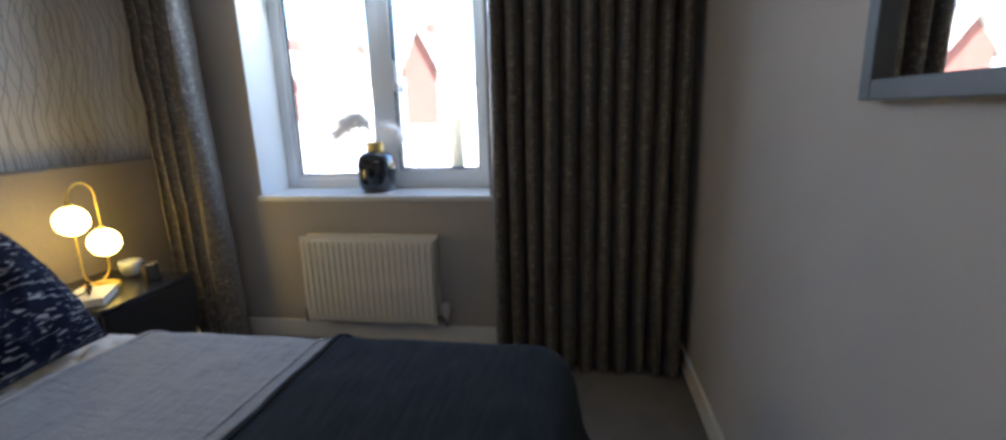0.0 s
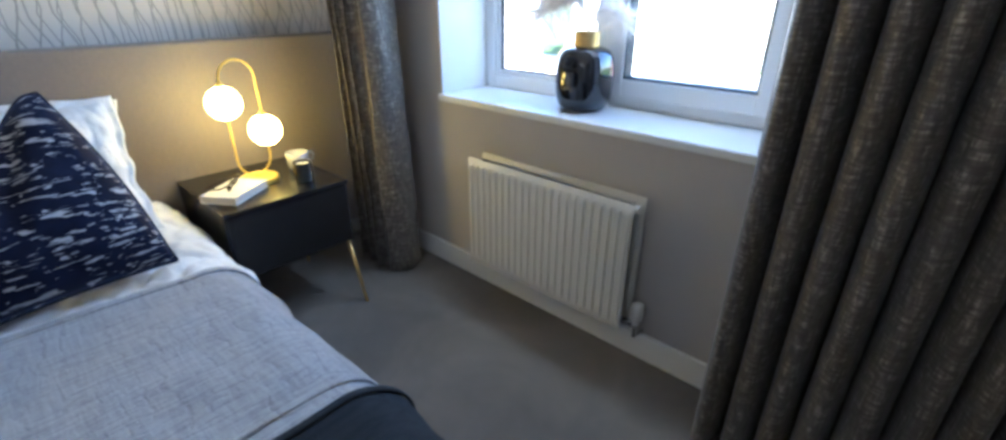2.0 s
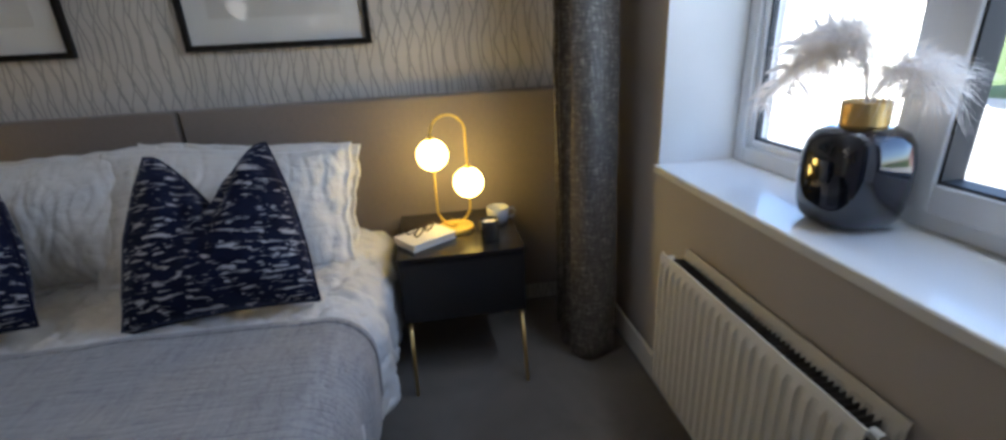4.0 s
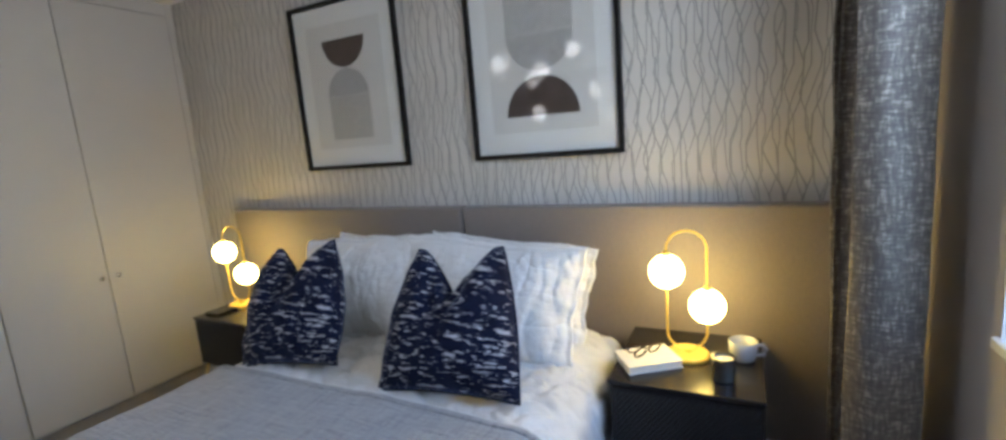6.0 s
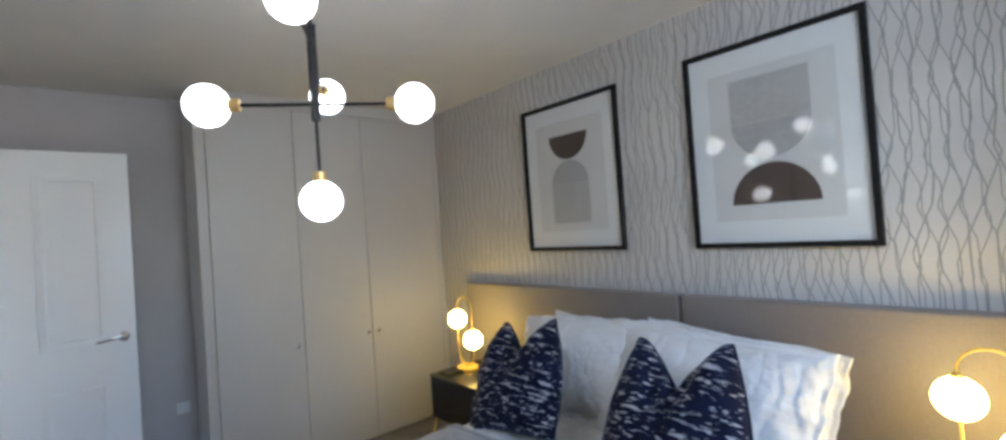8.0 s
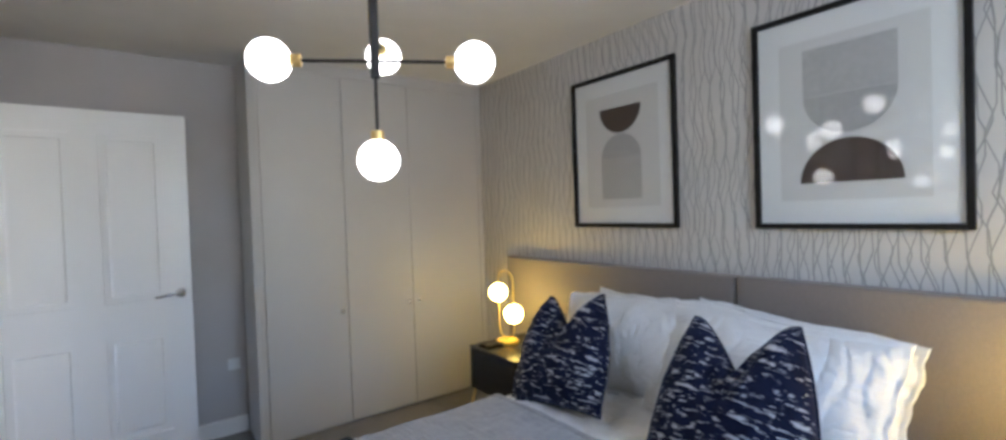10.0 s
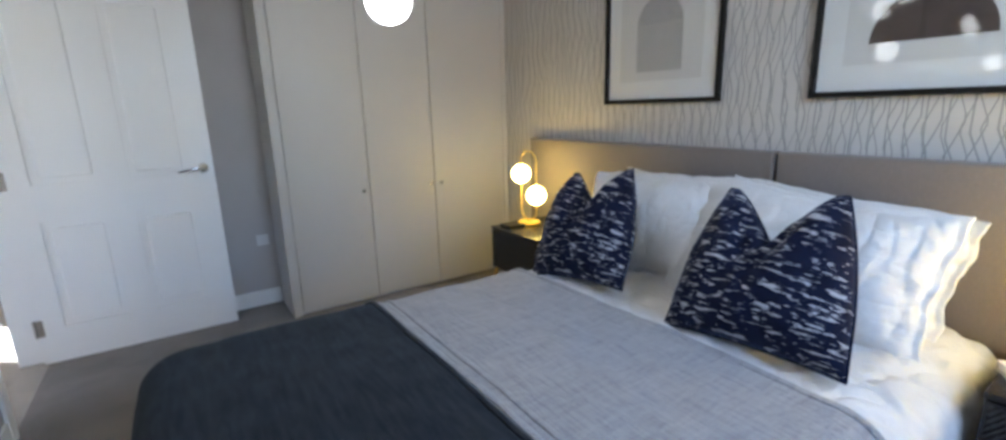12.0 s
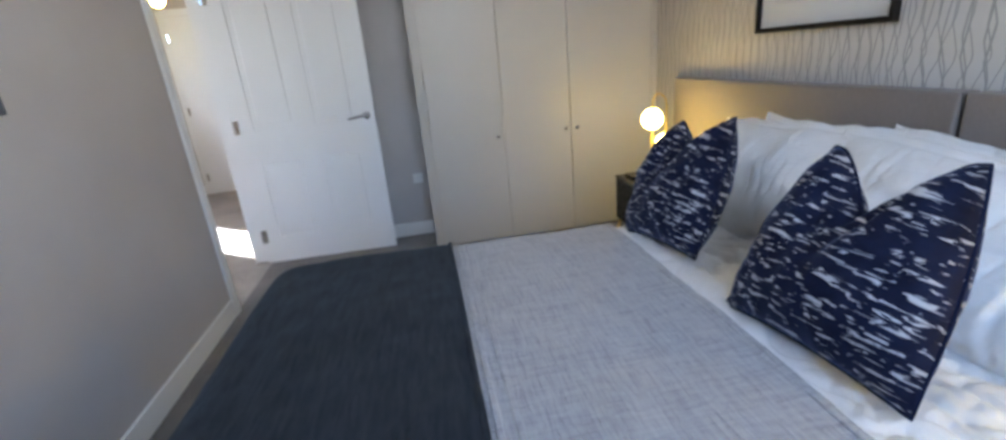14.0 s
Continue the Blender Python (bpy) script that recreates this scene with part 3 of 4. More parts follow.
def picture(y0, y1, which):
    z0, z1, x = 1.264, 2.142, XW + 0.001
    p = thing("framed_print", "black-framed abstract print with grey and umber half-circles" if which else "black-framed abstract print with a dark bowl over a grey dome", "picture", "prints over the bed", at=(XW, (y0 + y1) / 2, z0))
    o = Vector(p.location)
    f = 0.022

    def loc(bm):
        bmesh.ops.translate(bm, vec=-o, verts=bm.verts)
        return bm
    part("frame", loc(boxes((x, x + 0.026, y0, y0 + f, z0, z1), (x, x + 0.026, y1 - f, y1, z0, z1), (x, x + 0.026, y0 + f, y1 - f, z0, z0 + f), (x, x + 0.026, y0 + f, y1 - f, z1 - f, z1), bevel=0.002)), FRAMEBLK, p)
    part("mount", loc(box(x, x + 0.008, y0 + f, y1 - f, z0 + f, z1 - f)), PAPER, p, "white card mount")
    art = part("print", loc(box(x + 0.0081, x + 0.009, y0 + 0.105, y1 - 0.105, z0 + 0.115, z1 - 0.115)), PRINTBG, p, "pale grey printed sheet")
    xa, cy = x + 0.0091, (y0 + y1) / 2
    if which == 0:
        part("shape", loc(half_disc(cy, 1.945, 0.145, False, xa)), UMBER, art, "umber half-circle")
        part("shape", loc(half_disc(cy, 1.655, 0.140, True, xa)), PALEGREY, art, "pale grey dome")
        part("shape", loc(box(xa, xa + 0.0015, cy - 0.140, cy + 0.140, 1.425, 1.653)), MIDGREY, art, "grey square")
    else:
        part("shape", loc(box(xa, xa + 0.0015, cy - 0.155, cy + 0.155, 1.795, 1.985)), MIDGREY, art, "grey block")
        part("shape", loc(half_disc(cy, 1.793, 0.155, False, xa)), STRIPE, art, "grey half-circle")
        part("shape", loc(half_disc(cy, 1.448, 0.170, True, xa)), UMBER, art, "umber dome")
    g = part("glazing", loc(box(x + 0.016, x + 0.018, y0 + f, y1 - f, z0 + f, z1 - f)), GLASS, p, "clear picture glass")
    g.visible_shadow = False


picture(-0.090, 0.630, 0)
picture(1.016, 1.718, 1)


def wall_mirror():
    y0, y1, z0, z1, x, f = 0.50, 1.245, 1.235, 2.02, XE - 0.001, 0.034
    p = thing("wall_mirror", "rectangular mirror in a slate-grey frame on the wall", "mirror", at=(XE, (y0 + y1) / 2, z0))
    o = Vector(p.location)

    def loc(bm):
        bmesh.ops.translate(bm, vec=-o, verts=bm.verts)
        return bm
    part("frame", loc(boxes((x - 0.03, x, y0, y0 + f, z0, z1), (x - 0.03, x, y1 - f, y1, z0, z1), (x - 0.03, x, y0 + f, y1 - f, z0, z0 + f), (x - 0.03, x, y0 + f, y1 - f, z1 - f, z1), bevel=0.003)), GREYFRAME, p)
    part("mirror_glass", loc(box(x - 0.012, x - 0.004, y0 + f, y1 - f, z0 + f, z1 - f)), MIRROR, p, "silvered glass")


wall_mirror()


# ---------------------------------------------------------------- curtains
def curtain(name, x0, x1, yc, folds, amp, flare, seed, label):
    """A gathered curtain from ceiling to floor: deep uneven pleats, opening a little at the hem."""
    rnd = random.Random(seed)
    ph = [rnd.uniform(-0.5, 0.5) for _ in range(folds + 2)]

    def f(u, v):
        z = 0.012 + (H - 0.03) * v
        k = u * folds
        i = int(min(k, folds - 1e-6))
        q = 2 * math.pi * k + ph[i] * (1 - (k - i)) + ph[i + 1] * (k - i)
        s = 1 - 2 * abs(math.sin(q / 2)) ** 0.95
        a = amp * (1 + 0.25 * ph[i] * (1 - (k - i)) + 0.25 * ph[i + 1] * (k - i)) * (1.1 - 0.25 * v)
        x = x0 + (x1 - x0) * u - 0.010 * math.sin(q) + (u - 0.5) * flare * (1 - v)
        y = yc + a * s + 0.008 * math.sin(5 * v + i) + wrinkle((x, 0, z), 3.0, 0.008, seed)
        return (x, y, z)
    bm = lined(grid(folds * 20, 24, f), 0.004)
    return solo(name, bm, CURTAIN, label, "curtain", "window curtains", smooth=True)


curtain("curtain", -0.358, 0.515, 2.500, 11, 0.084, 0.02, 3, "floor-length dark brown textured curtain in deep folds")


def drawn_back_curtain(label):
    """A curtain pushed into the corner: tight pleats, then a broad leading edge that turns back to the wall."""
    def f(u, v):
        z = 0.012 + (H - 0.03) * v
        low = (1 - v) ** 1.4
        if u < 0.66:
            k = u / 0.66
            q = 2 * math.pi * 3.5 * k
            x = -2.085 + 0.225 * k + 0.010 * math.cos(2 * q)
            y = 2.430 + 0.034 * math.sin(q + 1.2) * (1 - 0.5 * k ** 6) + 0.012 * math.sin(3 * v + 5 * k)
            x += 0.055 * low * k
        else:
            k = (u - 0.66) / 0.34
            turn = math.sin(math.pi * k)
            x = -1.850 + 0.022 * turn - 0.010 * k + 0.010 * math.sin(4.5 * v + 1.0) * k
            y = 2.412 + 0.175 * k - 0.016 * turn
            x += low * (0.055 + 0.030 * turn)
        w = wrinkle((x, y, z), 5.0, 0.007, 7) + wrinkle((x, y, z), 14.0, 0.003, 3)
        return (x + w, y + 0.5 * w, z)
    return solo("curtain", lined(grid(110, 40, f), 0.004), CURTAIN, label, "curtain", "window curtains", smooth=True)


drawn_back_curtain("gathered brown-grey curtain with a metallic sheen in the corner")


# ---------------------------------------------------------------- radiator
def radiator():
    x0, x1, z0, z1 = -1.420, -0.686, 0.147, 0.622
    r = thing("radiator", "white double-panel radiator with vertical ridges under the window", "radiator", at=((x0 + x1) / 2, YN, z0))
    o = Vector(r.location)

    def loc(bm):
        bmesh.ops.translate(bm, vec=-o, verts=bm.verts)
        return bm
    n = 22
    for yy, name, lab in ((2.571, "front_panel", ""), (2.652, "rear_panel", "")):
        def f(u, v):
            z = z0 + (z1 - z0) * v
            e = min(v, 1 - v) * (z1 - z0)
            k = min(1.0, max(0.0, (e - 0.022) / 0.018))
            c = u * n % 1.0
            prof = 1.0 if 0.30 < c < 0.70 else max(0.0, 1 - abs(abs(c - 0.5) - 0.2) / 0.14)
            side = min(u, 1 - u) * (x1 - x0)
            k *= min(1.0, side / 0.012)
            return (x0 + (x1 - x0) * u, yy - 0.008 * prof * k + (0.006 if e < 0.003 else 0), z)
        bm = thicken(grid(n * 10, 26, f), -0.005)
        part(name, loc(bm), RADM, r, lab)
    m = 46
    fin = None
    for i in range(m):
        xa = x0 + 0.03 + (x1 - x0 - 0.06) * i / (m - 1)
        if fin is None:
            fin = part("fin", box(-0.0008, 0.0008, -0.027, 0.027, 0.04, z1 - z0 - 0.018), DARKSLOT, r, "dark steel convector fin")
            fin.location = (xa - o.x, 2.611 - o.y, 0)
            continue
        ob = tagged(new("fin", fin.data), "dark steel convector fin")
        ob.parent = r
        ob.location = (xa - o.x, 2.611 - o.y, 0)
    part("end_pipe", loc(tube([(x1 - 0.02, 2.611, z1 - 0.028), (x1 + 0.002, 2.611, z1 - 0.028)], 0.012, 12)), RADM, r)
    part("end_pipe", loc(tube([(x0 - 0.002, 2.611, z1 - 0.028), (x0 + 0.02, 2.611, z1 - 0.028)], 0.012, 12)), RADM, r)
    for xb in (x0 + 0.12, x1 - 0.15):
        part("bracket", loc(box(xb, xb + 0.03, 2.664, YN - 0.001, z0 + 0.05, z1 - 0.05)), RADM, r)
    # thermostatic valve at one foot, lockshield at the other, tails into the wall
    bm = lathe([(0.012, 0), (0.014, 0.02), (0.021, 0.025), (0.023, 0.055), (0.021, 0.080), (0.012, 0.086)], 20, at=(x1 + 0.040, 2.611, z0 + 0.028))
    v = part("thermostatic_valve", loc(bm), PLASTIC, r, "white thermostatic valve head", smooth=True)
    bm = tube([(x1 - 0.005, 2.611, z0 + 0.028), (x1 + 0.040, 2.611, z0 + 0.028)], 0.010, 12)
    add_tube(bm, [(x1 + 0.040, 2.611, z0 + 0.035), (x1 + 0.040, 2.611, z0 - 0.02), (x1 + 0.040, 2.655, z0 - 0.035), (x1 + 0.040, 2.6735, z0 - 0.036)], 0.008, 10)
    part("valve_tail", loc(bm), CHROME, r, smooth=True)
    bm = tube([(x0 + 0.005, 2.611, z0 + 0.028), (x0 - 0.030, 2.611, z0 + 0.028)], 0.010, 12)
    add_tube(bm, [(x0 - 0.030, 2.611, z0 + 0.055), (x0 - 0.030, 2.611, z0 - 0.02), (x0 - 0.030, 2.655, z0 - 0.035), (x0 - 0.030, 2.6735, z0 - 0.036)], 0.008, 10)
    part("lockshield_valve", loc(bm), CHROME, r, smooth=True)


radiator()


# ---------------------------------------------------------------- bed and bedding
BX0, BX1, BY0, BY1, BZ = -2.215, -0.012, 0.185, 1.685, 0.524


def bed():
    b = thing("bed", "king-size divan bed made up with white bedding", "bed", at=((BX0 + BX1) / 2, 0.96, 0))
    o = Vector(b.location)

    def loc(bm):
        bmesh.ops.translate(bm, vec=-o, verts=bm.verts)
        return bm
    part("divan_base", loc(box(BX0, BX1 - 0.06, BY0 + 0.04, BY1 - 0.04, 0.04, 0.30, 0.02)), HEADFAB, b, "taupe upholstered divan base")
    part("mattress", loc(box(BX0, BX1 - 0.05, BY0 + 0.03, BY1 - 0.03, 0.301, BZ - 0.035, 0.05, 4)), COTTON2, b, "cream mattress", smooth=True)
    for x in (BX0 + 0.12, BX1 - 0.2):
        for y in (BY0 + 0.15, BY1 - 0.15):
            part("foot", loc(lathe([(0.022, 0), (0.025, 0.042)], 14, at=(x, y, 0))), BLACKM, b)


bed()


def fold(d, r, flare=0.03):
    """How far out and how far down a cloth goes, d past the start of a rounded edge."""
    if d <= 0:
        return 0.0, 0.0
    if d < r * math.pi / 2:
        return r * math.sin(d / r), r * (1 - math.cos(d / r))
    e = d - r * math.pi / 2
    return r + flare * e, r + e


def drape(x0, x1, y0, y1, top, r, material, name, label, category, nx, ny, soft=0.010, seed=1.0, lift=0.0, foot=True, flare=0.0, foot_out=0.0, parent=None):
    """A cloth laid over the bed from x0 to x1, its edges y0..y1 hanging past the sides."""
    ex, ey0, ey1 = BX1 + lift + foot_out - r, BY0 - lift + r, BY1 + lift - r

    def f(u, v):
        x, y = x0 + (x1 - x0) * u, y0 + (y1 - y0) * v
        dx = max(0.0, x - ex) if foot else 0.0
        dy = y - ey1 if y > ey1 else (y - ey0 if y < ey0 else 0.0)
        d = math.hypot(dx, dy)
        out, down = fold(d, r, flare)
        px, py = min(x, ex) if foot else x, min(max(y, ey0), ey1)
        if material is COTTON:
            out *= 1 + 0.30 * min(1.0, max(0.0, (-1.36 - x) / 0.12))
        if d > 0:
            px, py = px + out * dx / d, py + out * dy / d
        z = top - down
        p = (x, y, seed)
        w = wrinkle(p, 4.0, soft, seed) + wrinkle(p, 11.0, soft * 0.45, seed + 3) + wrinkle(p, 27.0, soft * 0.16, seed + 5)
        k = min(1.0, down / 0.10)
        if material is COTTON:
            w -= 0.017 * (1 - min(1.0, 5.5 * abs(noise.noise(Vector((x * 9 + 2 * y, y * 8, 3.3)))))) + 0.009 * (1 - min(1.0, 4.5 * abs(noise.noise(Vector((x * 19, y * 17 - 3 * x, 8.8))))))
            w *= 0.15 + 0.85 * min(1.0, max(0.0, (-1.36 - x) / 0.10))
        crown = 0.007 * math.cos(math.pi * (py - 0.96) / 1.6)
        z += (w + crown) * (1 - k)
        hang = k * (0.006 * math.sin(x * 17 + seed) + 0.004 * math.sin(x * 31 + 2 * seed) + 0.6 * w)
        if d > 0:
            px, py = px + hang * dx / d, py + hang * dy / d
        return (px, py, max(z, 0.03))
    bm = thicken(grid(nx, ny, f), 0.006)
    if parent:
        return part(name, bm, material, parent, label, smooth=True)
    return solo(name, bm, material, label, category, smooth=True)


drape(BX0 + 0.03, BX1 + 0.17, BY0 - 0.30, BY1 + 0.30, BZ + 0.002, 0.125, COTTON, "duvet", "white cotton duvet spread over the bed", "duvet", 240, 220, 0.020, 1.7)
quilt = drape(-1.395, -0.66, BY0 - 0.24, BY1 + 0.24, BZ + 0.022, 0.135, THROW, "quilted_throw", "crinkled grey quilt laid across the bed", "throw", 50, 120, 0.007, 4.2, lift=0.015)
wool = drape(-0.705, BX1 + 0.34, BY0 - 0.33, BY1 + 0.33, BZ + 0.034, 0.140, BLANKET, "wool_blanket", "charcoal wool blanket over the foot of the bed", "blanket", 70, 120, 0.008, 8.1, lift=0.024, flare=0.26, foot_out=0.028)
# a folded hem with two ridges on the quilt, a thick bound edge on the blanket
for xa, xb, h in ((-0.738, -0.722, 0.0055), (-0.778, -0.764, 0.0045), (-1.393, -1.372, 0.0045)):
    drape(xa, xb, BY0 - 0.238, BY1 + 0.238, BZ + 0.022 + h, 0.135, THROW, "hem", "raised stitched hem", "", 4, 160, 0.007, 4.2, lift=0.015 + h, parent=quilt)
drape(-0.709, -0.694, BY0 - 0.328, BY1 + 0.328, BZ + 0.040, 0.140, BLANKET, "bound_edge", "thick bound blanket edge", "", 4, 160, 0.008, 8.1, lift=0.030, parent=wool)


def pillow_mesh(w, h, t, n=26, pinch=0.06, chop=0.0, seed=1.0, rough=0.008, flange=0.0):
    """A stuffed case in its own xy plane: thick middle, thin seam, corners drawn out; chop dents the upper edge, flange leaves a flat hem."""
    bm = bmesh.new()
    rows_of = []
    for sgn in (1, -1):
        rows = []
        for i in range(n + 1):
            row = []
            for j in range(n + 1):
                u, v = 2 * i / n - 1, 2 * j / n - 1
                x = w / 2 * u * (1 - pinch * (1 - v * v))
                y = h / 2 * v * (1 - pinch * (1 - u * u))
                fu, fv = min(1.0, abs(u) / (1 - 2 * flange / w)), min(1.0, abs(v) / (1 - 2 * flange / h))
                th = t / 2 * (max(0.0, 1 - fu ** 2.4) ** 0.6) * (max(0.0, 1 - fv ** 2.4) ** 0.6)
                if flange:
                    th += 0.0035 * (1 if max(abs(u), abs(v)) < 0.999 else 0)
                k2 = max(0.0, (v + 0.6) / 1.6) ** 2
                if chop:
                    k = max(0.0, 1 - abs(u) / 0.86) ** 1.4 * k2
                    y -= chop * k
                    th *= 1 - 0.45 * k
                    x -= 0.18 * w * u * k2
                full = th / (t / 2)
                p = (x, y, 0.3 * sgn)
                if flange:
                    # narrow creases that fan and cross over soft lumps
                    warp = noise.noise(Vector((x * 4, y * 4, seed)))
                    a = noise.noise(Vector((x * 15 + 1.5 * warp, y * 4 + x * 2, seed)))
                    c = noise.noise(Vector((x * 10 + y * 9 + 1.5 * warp, y * 8 - x * 6, seed + 9)))
                    e = noise.noise(Vector((x * 30 + 2 * warp, y * 12 + 5 * x, seed + 4)))
                    g = noise.noise(Vector((x * 14 - y * 20 + 2 * warp, y * 26, seed + 13)))
                    crease = 0.0062 * (1 - min(1.0, 4 * abs(a))) + 0.0036 * (1 - min(1.0, 5 * abs(c))) + 0.0028 * (1 - min(1.0, 4 * abs(e))) + 0.0018 * (1 - min(1.0, 5 * abs(g)))
                    z = sgn * (th - crease * min(1, 0.25 + 2.5 * full)) + wrinkle(p, 6, rough * 0.42, seed) * full + wrinkle(p, 17, rough * 0.20, seed) * (0.3 + full)
                    # the hem waves and hangs unevenly
                    rim_k = max(abs(u), abs(v)) ** 4
                    z += (0.014 * noise.noise(Vector((u * 4.5, v * 4.5, seed))) + 0.004 * noise.noise(Vector((u * 11, v * 11, seed)))) * rim_k
                    y += (0.020 * noise.noise(Vector((u * 2.5, seed, 0))) + 0.003 * noise.noise(Vector((u * 9, seed, 3)))) * abs(v) ** 2
                    x += (0.020 * noise.noise(Vector((v * 2.8, seed, 7))) + 0.003 * noise.noise(Vector((v * 9, seed, 5)))) * abs(u) ** 3
                else:
                    crease = abs(noise.noise(Vector((x * 9 + seed, y * 6 - seed, sgn * 2)))) - 0.25
                    z = sgn * (th - 2.2 * rough * crease * min(1, 2.5 * full)) + wrinkle(p, 7, rough, seed) * full + wrinkle(p, 20, rough * 0.45, seed) * (0.3 + full)
                    if chop:
                        # the blow from above leaves a valley with two slanting folds
                        fold = max(0.0, 1 - abs(abs(u) - 0.42 * max(0.0, (v + 0.15)) ) / 0.16) * max(0.0, min(1.0, (v + 0.25) * 1.6))
                        z -= sgn * (0.060 * max(0.0, 1 - abs(u) / 0.38) ** 1.5 * k2 + 0.026 * fold) * min(1, 2 * full)
                row.append(bm.verts.new((x, y, z)))
            rows.append(row)
        rows_of.append(rows)
        for i in range(n):
            for j in range(n):
                q = (rows[i][j], rows[i + 1][j], rows[i + 1][j + 1], rows[i][j + 1])
                bm.faces.new(q if sgn > 0 else q[::-1])
    front = rows_of[0]
    edge = [front[i][0].co.copy() for i in range(n)] + [front[n][j].co.copy() for j in range(n)] + [front[i][n].co.copy() for i in range(n, 0, -1)] + [front[0][j].co.copy() for j in range(n, 0, -1)]
    rim = [v for v in bm.verts if v.is_boundary]
    bmesh.ops.remove_doubles(bm, verts=rim, dist=0.006)
    return bm, edge


def lean(x, y, z, tilt, turn=0.0, roll=0.0):
    """A pose for a pillow whose own up leans back towards the wall; its face looks to +x."""
    return Matrix.Translation((x, y, z)) @ Matrix.Rotation(radians(turn), 4, "Z") @ Matrix.Rotation(radians(-tilt), 4, "Y") @ Matrix(((0, 0, 1, 0), (1, 0, 0, 0), (0, 1, 0, 0), (0, 0, 0, 1))) @ Matrix.Rotation(radians(roll), 4, "Z")


def pillow(name, m, mesh, material, label, category, group):
    ob = solo(name, mesh, material, label, category, group, smooth=True)
    ob.matrix_world = m
    return ob


for x, y, z, w, h, t, tilt, turn, roll, seed, label in (
        (-2.09, 0.600, 0.712, 0.76, 0.46, 0.16, 16, 0, 0, 1.0, "white cotton pillow upright against the headboard"),
        (-2.085, 1.200, 0.700, 0.82, 0.47, 0.17, 16, 0, -5, 2.3, "white cotton pillow upright against the headboard"),
        (-1.935, 0.550, 0.725, 0.80, 0.50, 0.21, 30, 3, 3, 5.0, "creased white pillow with a flat hem, leaning on another"),
        (-1.925, 1.180, 0.718, 0.86, 0.50, 0.22, 30, 3, -3, 6.3, "creased white pillow with a flat hem, leaning on another")):
    pillow("pillow", lean(x, y, z, tilt, turn, roll), pillow_mesh(w, h, t, 140, 0.045, 0, seed, 0.024, 0.024)[0], COTTON, label, "pillow", "bed pillows")
for x, y, z, tilt, turn, roll, seed in ((-1.590, 1.264, 0.764, 28, 2, 3, 5.0), (-1.590, 0.506, 0.760, 28, -2, 9, 9.0)):
    body, edge = pillow_mesh(0.53, 0.50, 0.27, 60, 0.06, 0.160, seed, 0.009)
    c = pillow("cushion", lean(x, y, z, tilt, turn, roll), body, CUSHION, "navy velvet cushion with silver dashes and a dented top", "cushion", "bed cushions")
    part("piping", tube(edge, 0.0042, 8, closed=True), NAVY, c, "plain navy piping", smooth=True)


# ---------------------------------------------------------------- bedside tables and lamps
def nightstand(yc, label):
    x0, x1, wid, zb, zt = -2.222, -1.745, 0.465, 0.27, 0.54
    t = thing("bedside_table", label, "bedside table", "bedside tables", at=(-2.07, yc, 0))
    a, b = -wid / 2, wid / 2
    f = x1 + 2.07
    k = x0 + 2.07
    part("body", box(k, f - 0.018, a, b, zb, zt - 0.018, 0.003), LACQUER, t)
    part("top", box(k, f, a - 0.002, b + 0.002, zt - 0.017, zt, 0.003), LACQUER, t, "polished black top")
    d = part("drawer_front", box(f - 0.0178, f - 0.002, a + 0.006, b - 0.006, zb + 0.008, zt - 0.022, 0.002), LACQUER, t)
    # fine diagonal ribs on the drawer front, pressed in one sheet
    def rib(u, v):
        y, z = a + 0.012 + (wid - 0.024) * u, zb + 0.014 + (zt - zb - 0.044) * v
        q = abs(((y - 0.8 * z) * 60) % 1.0 - 0.5) * 2
        return (f - 0.0018 + 0.0026 * q, y, z)
    bm = grid(150, 26, rib)
    part("reeding", bm, LACQUER, d, "fine diagonal ribs on the drawer face")
    for y in (a + 0.02, b - 0.02):
        for x in (k + 0.02, f - 0.025):
            bm = tube([(x, y, zb + 0.001), (x + (0.085 if x > 0.1 else 0.0), y * 1.0, 0.0)], [0.009, 0.0055], 12)
            part("leg", bm, BRASS, t, "slim brass leg", smooth=True)
    return t


nightstand(1.983, "black lacquer bedside table on brass legs beside the bed")
nightstand(-0.285, "black lacquer bedside table by the wardrobe")


def bedside_lamp(x, y, z, turn):
    """A brass paperclip loop on a round foot, with an opal globe on each of its two sides."""
    l = thing("table_lamp", "brass loop lamp with two lit opal globes", "table lamp", "bedside lamps", at=(x, y, z))
    w, h = 0.066, 0.458
    r = w
    pts = []
    for k in range(17):
        q = math.pi * k / 16
        pts.append((0, -r * math.cos(q), h - r + r * math.sin(q)))
    for k in range(17):
        q = math.pi * k / 16
        pts.append((0, r * math.cos(q), 0.028 + r - r * math.sin(q)))
    part("loop", tube(pts, 0.0036, 10, closed=True), LAMPBRASS, l, smooth=True)
    part("base", lathe([(0.070, 0), (0.072, 0.004), (0.072, 0.014), (0.068, 0.018), (0.014, 0.019), (0.012, 0.030), (0.003, 0.031)], 36), LAMPBRASS, l, "round brass foot", smooth=False)
    for s, zz in ((-1, 0.313), (1, 0.189)):
        g = part("globe", ball((0, s * w, zz), 0.060), GLOBE_B, l, "lit opal glass globe", smooth=True)
        part("collar", lathe([(0.012, 0), (0.013, 0.004), (0.013, 0.014), (0.007, 0.018)], 18, at=(0, s * w, zz + 0.055)), LAMPBRASS, g, smooth=True)
    l.rotation_euler = (0, 0, radians(turn))
    return l


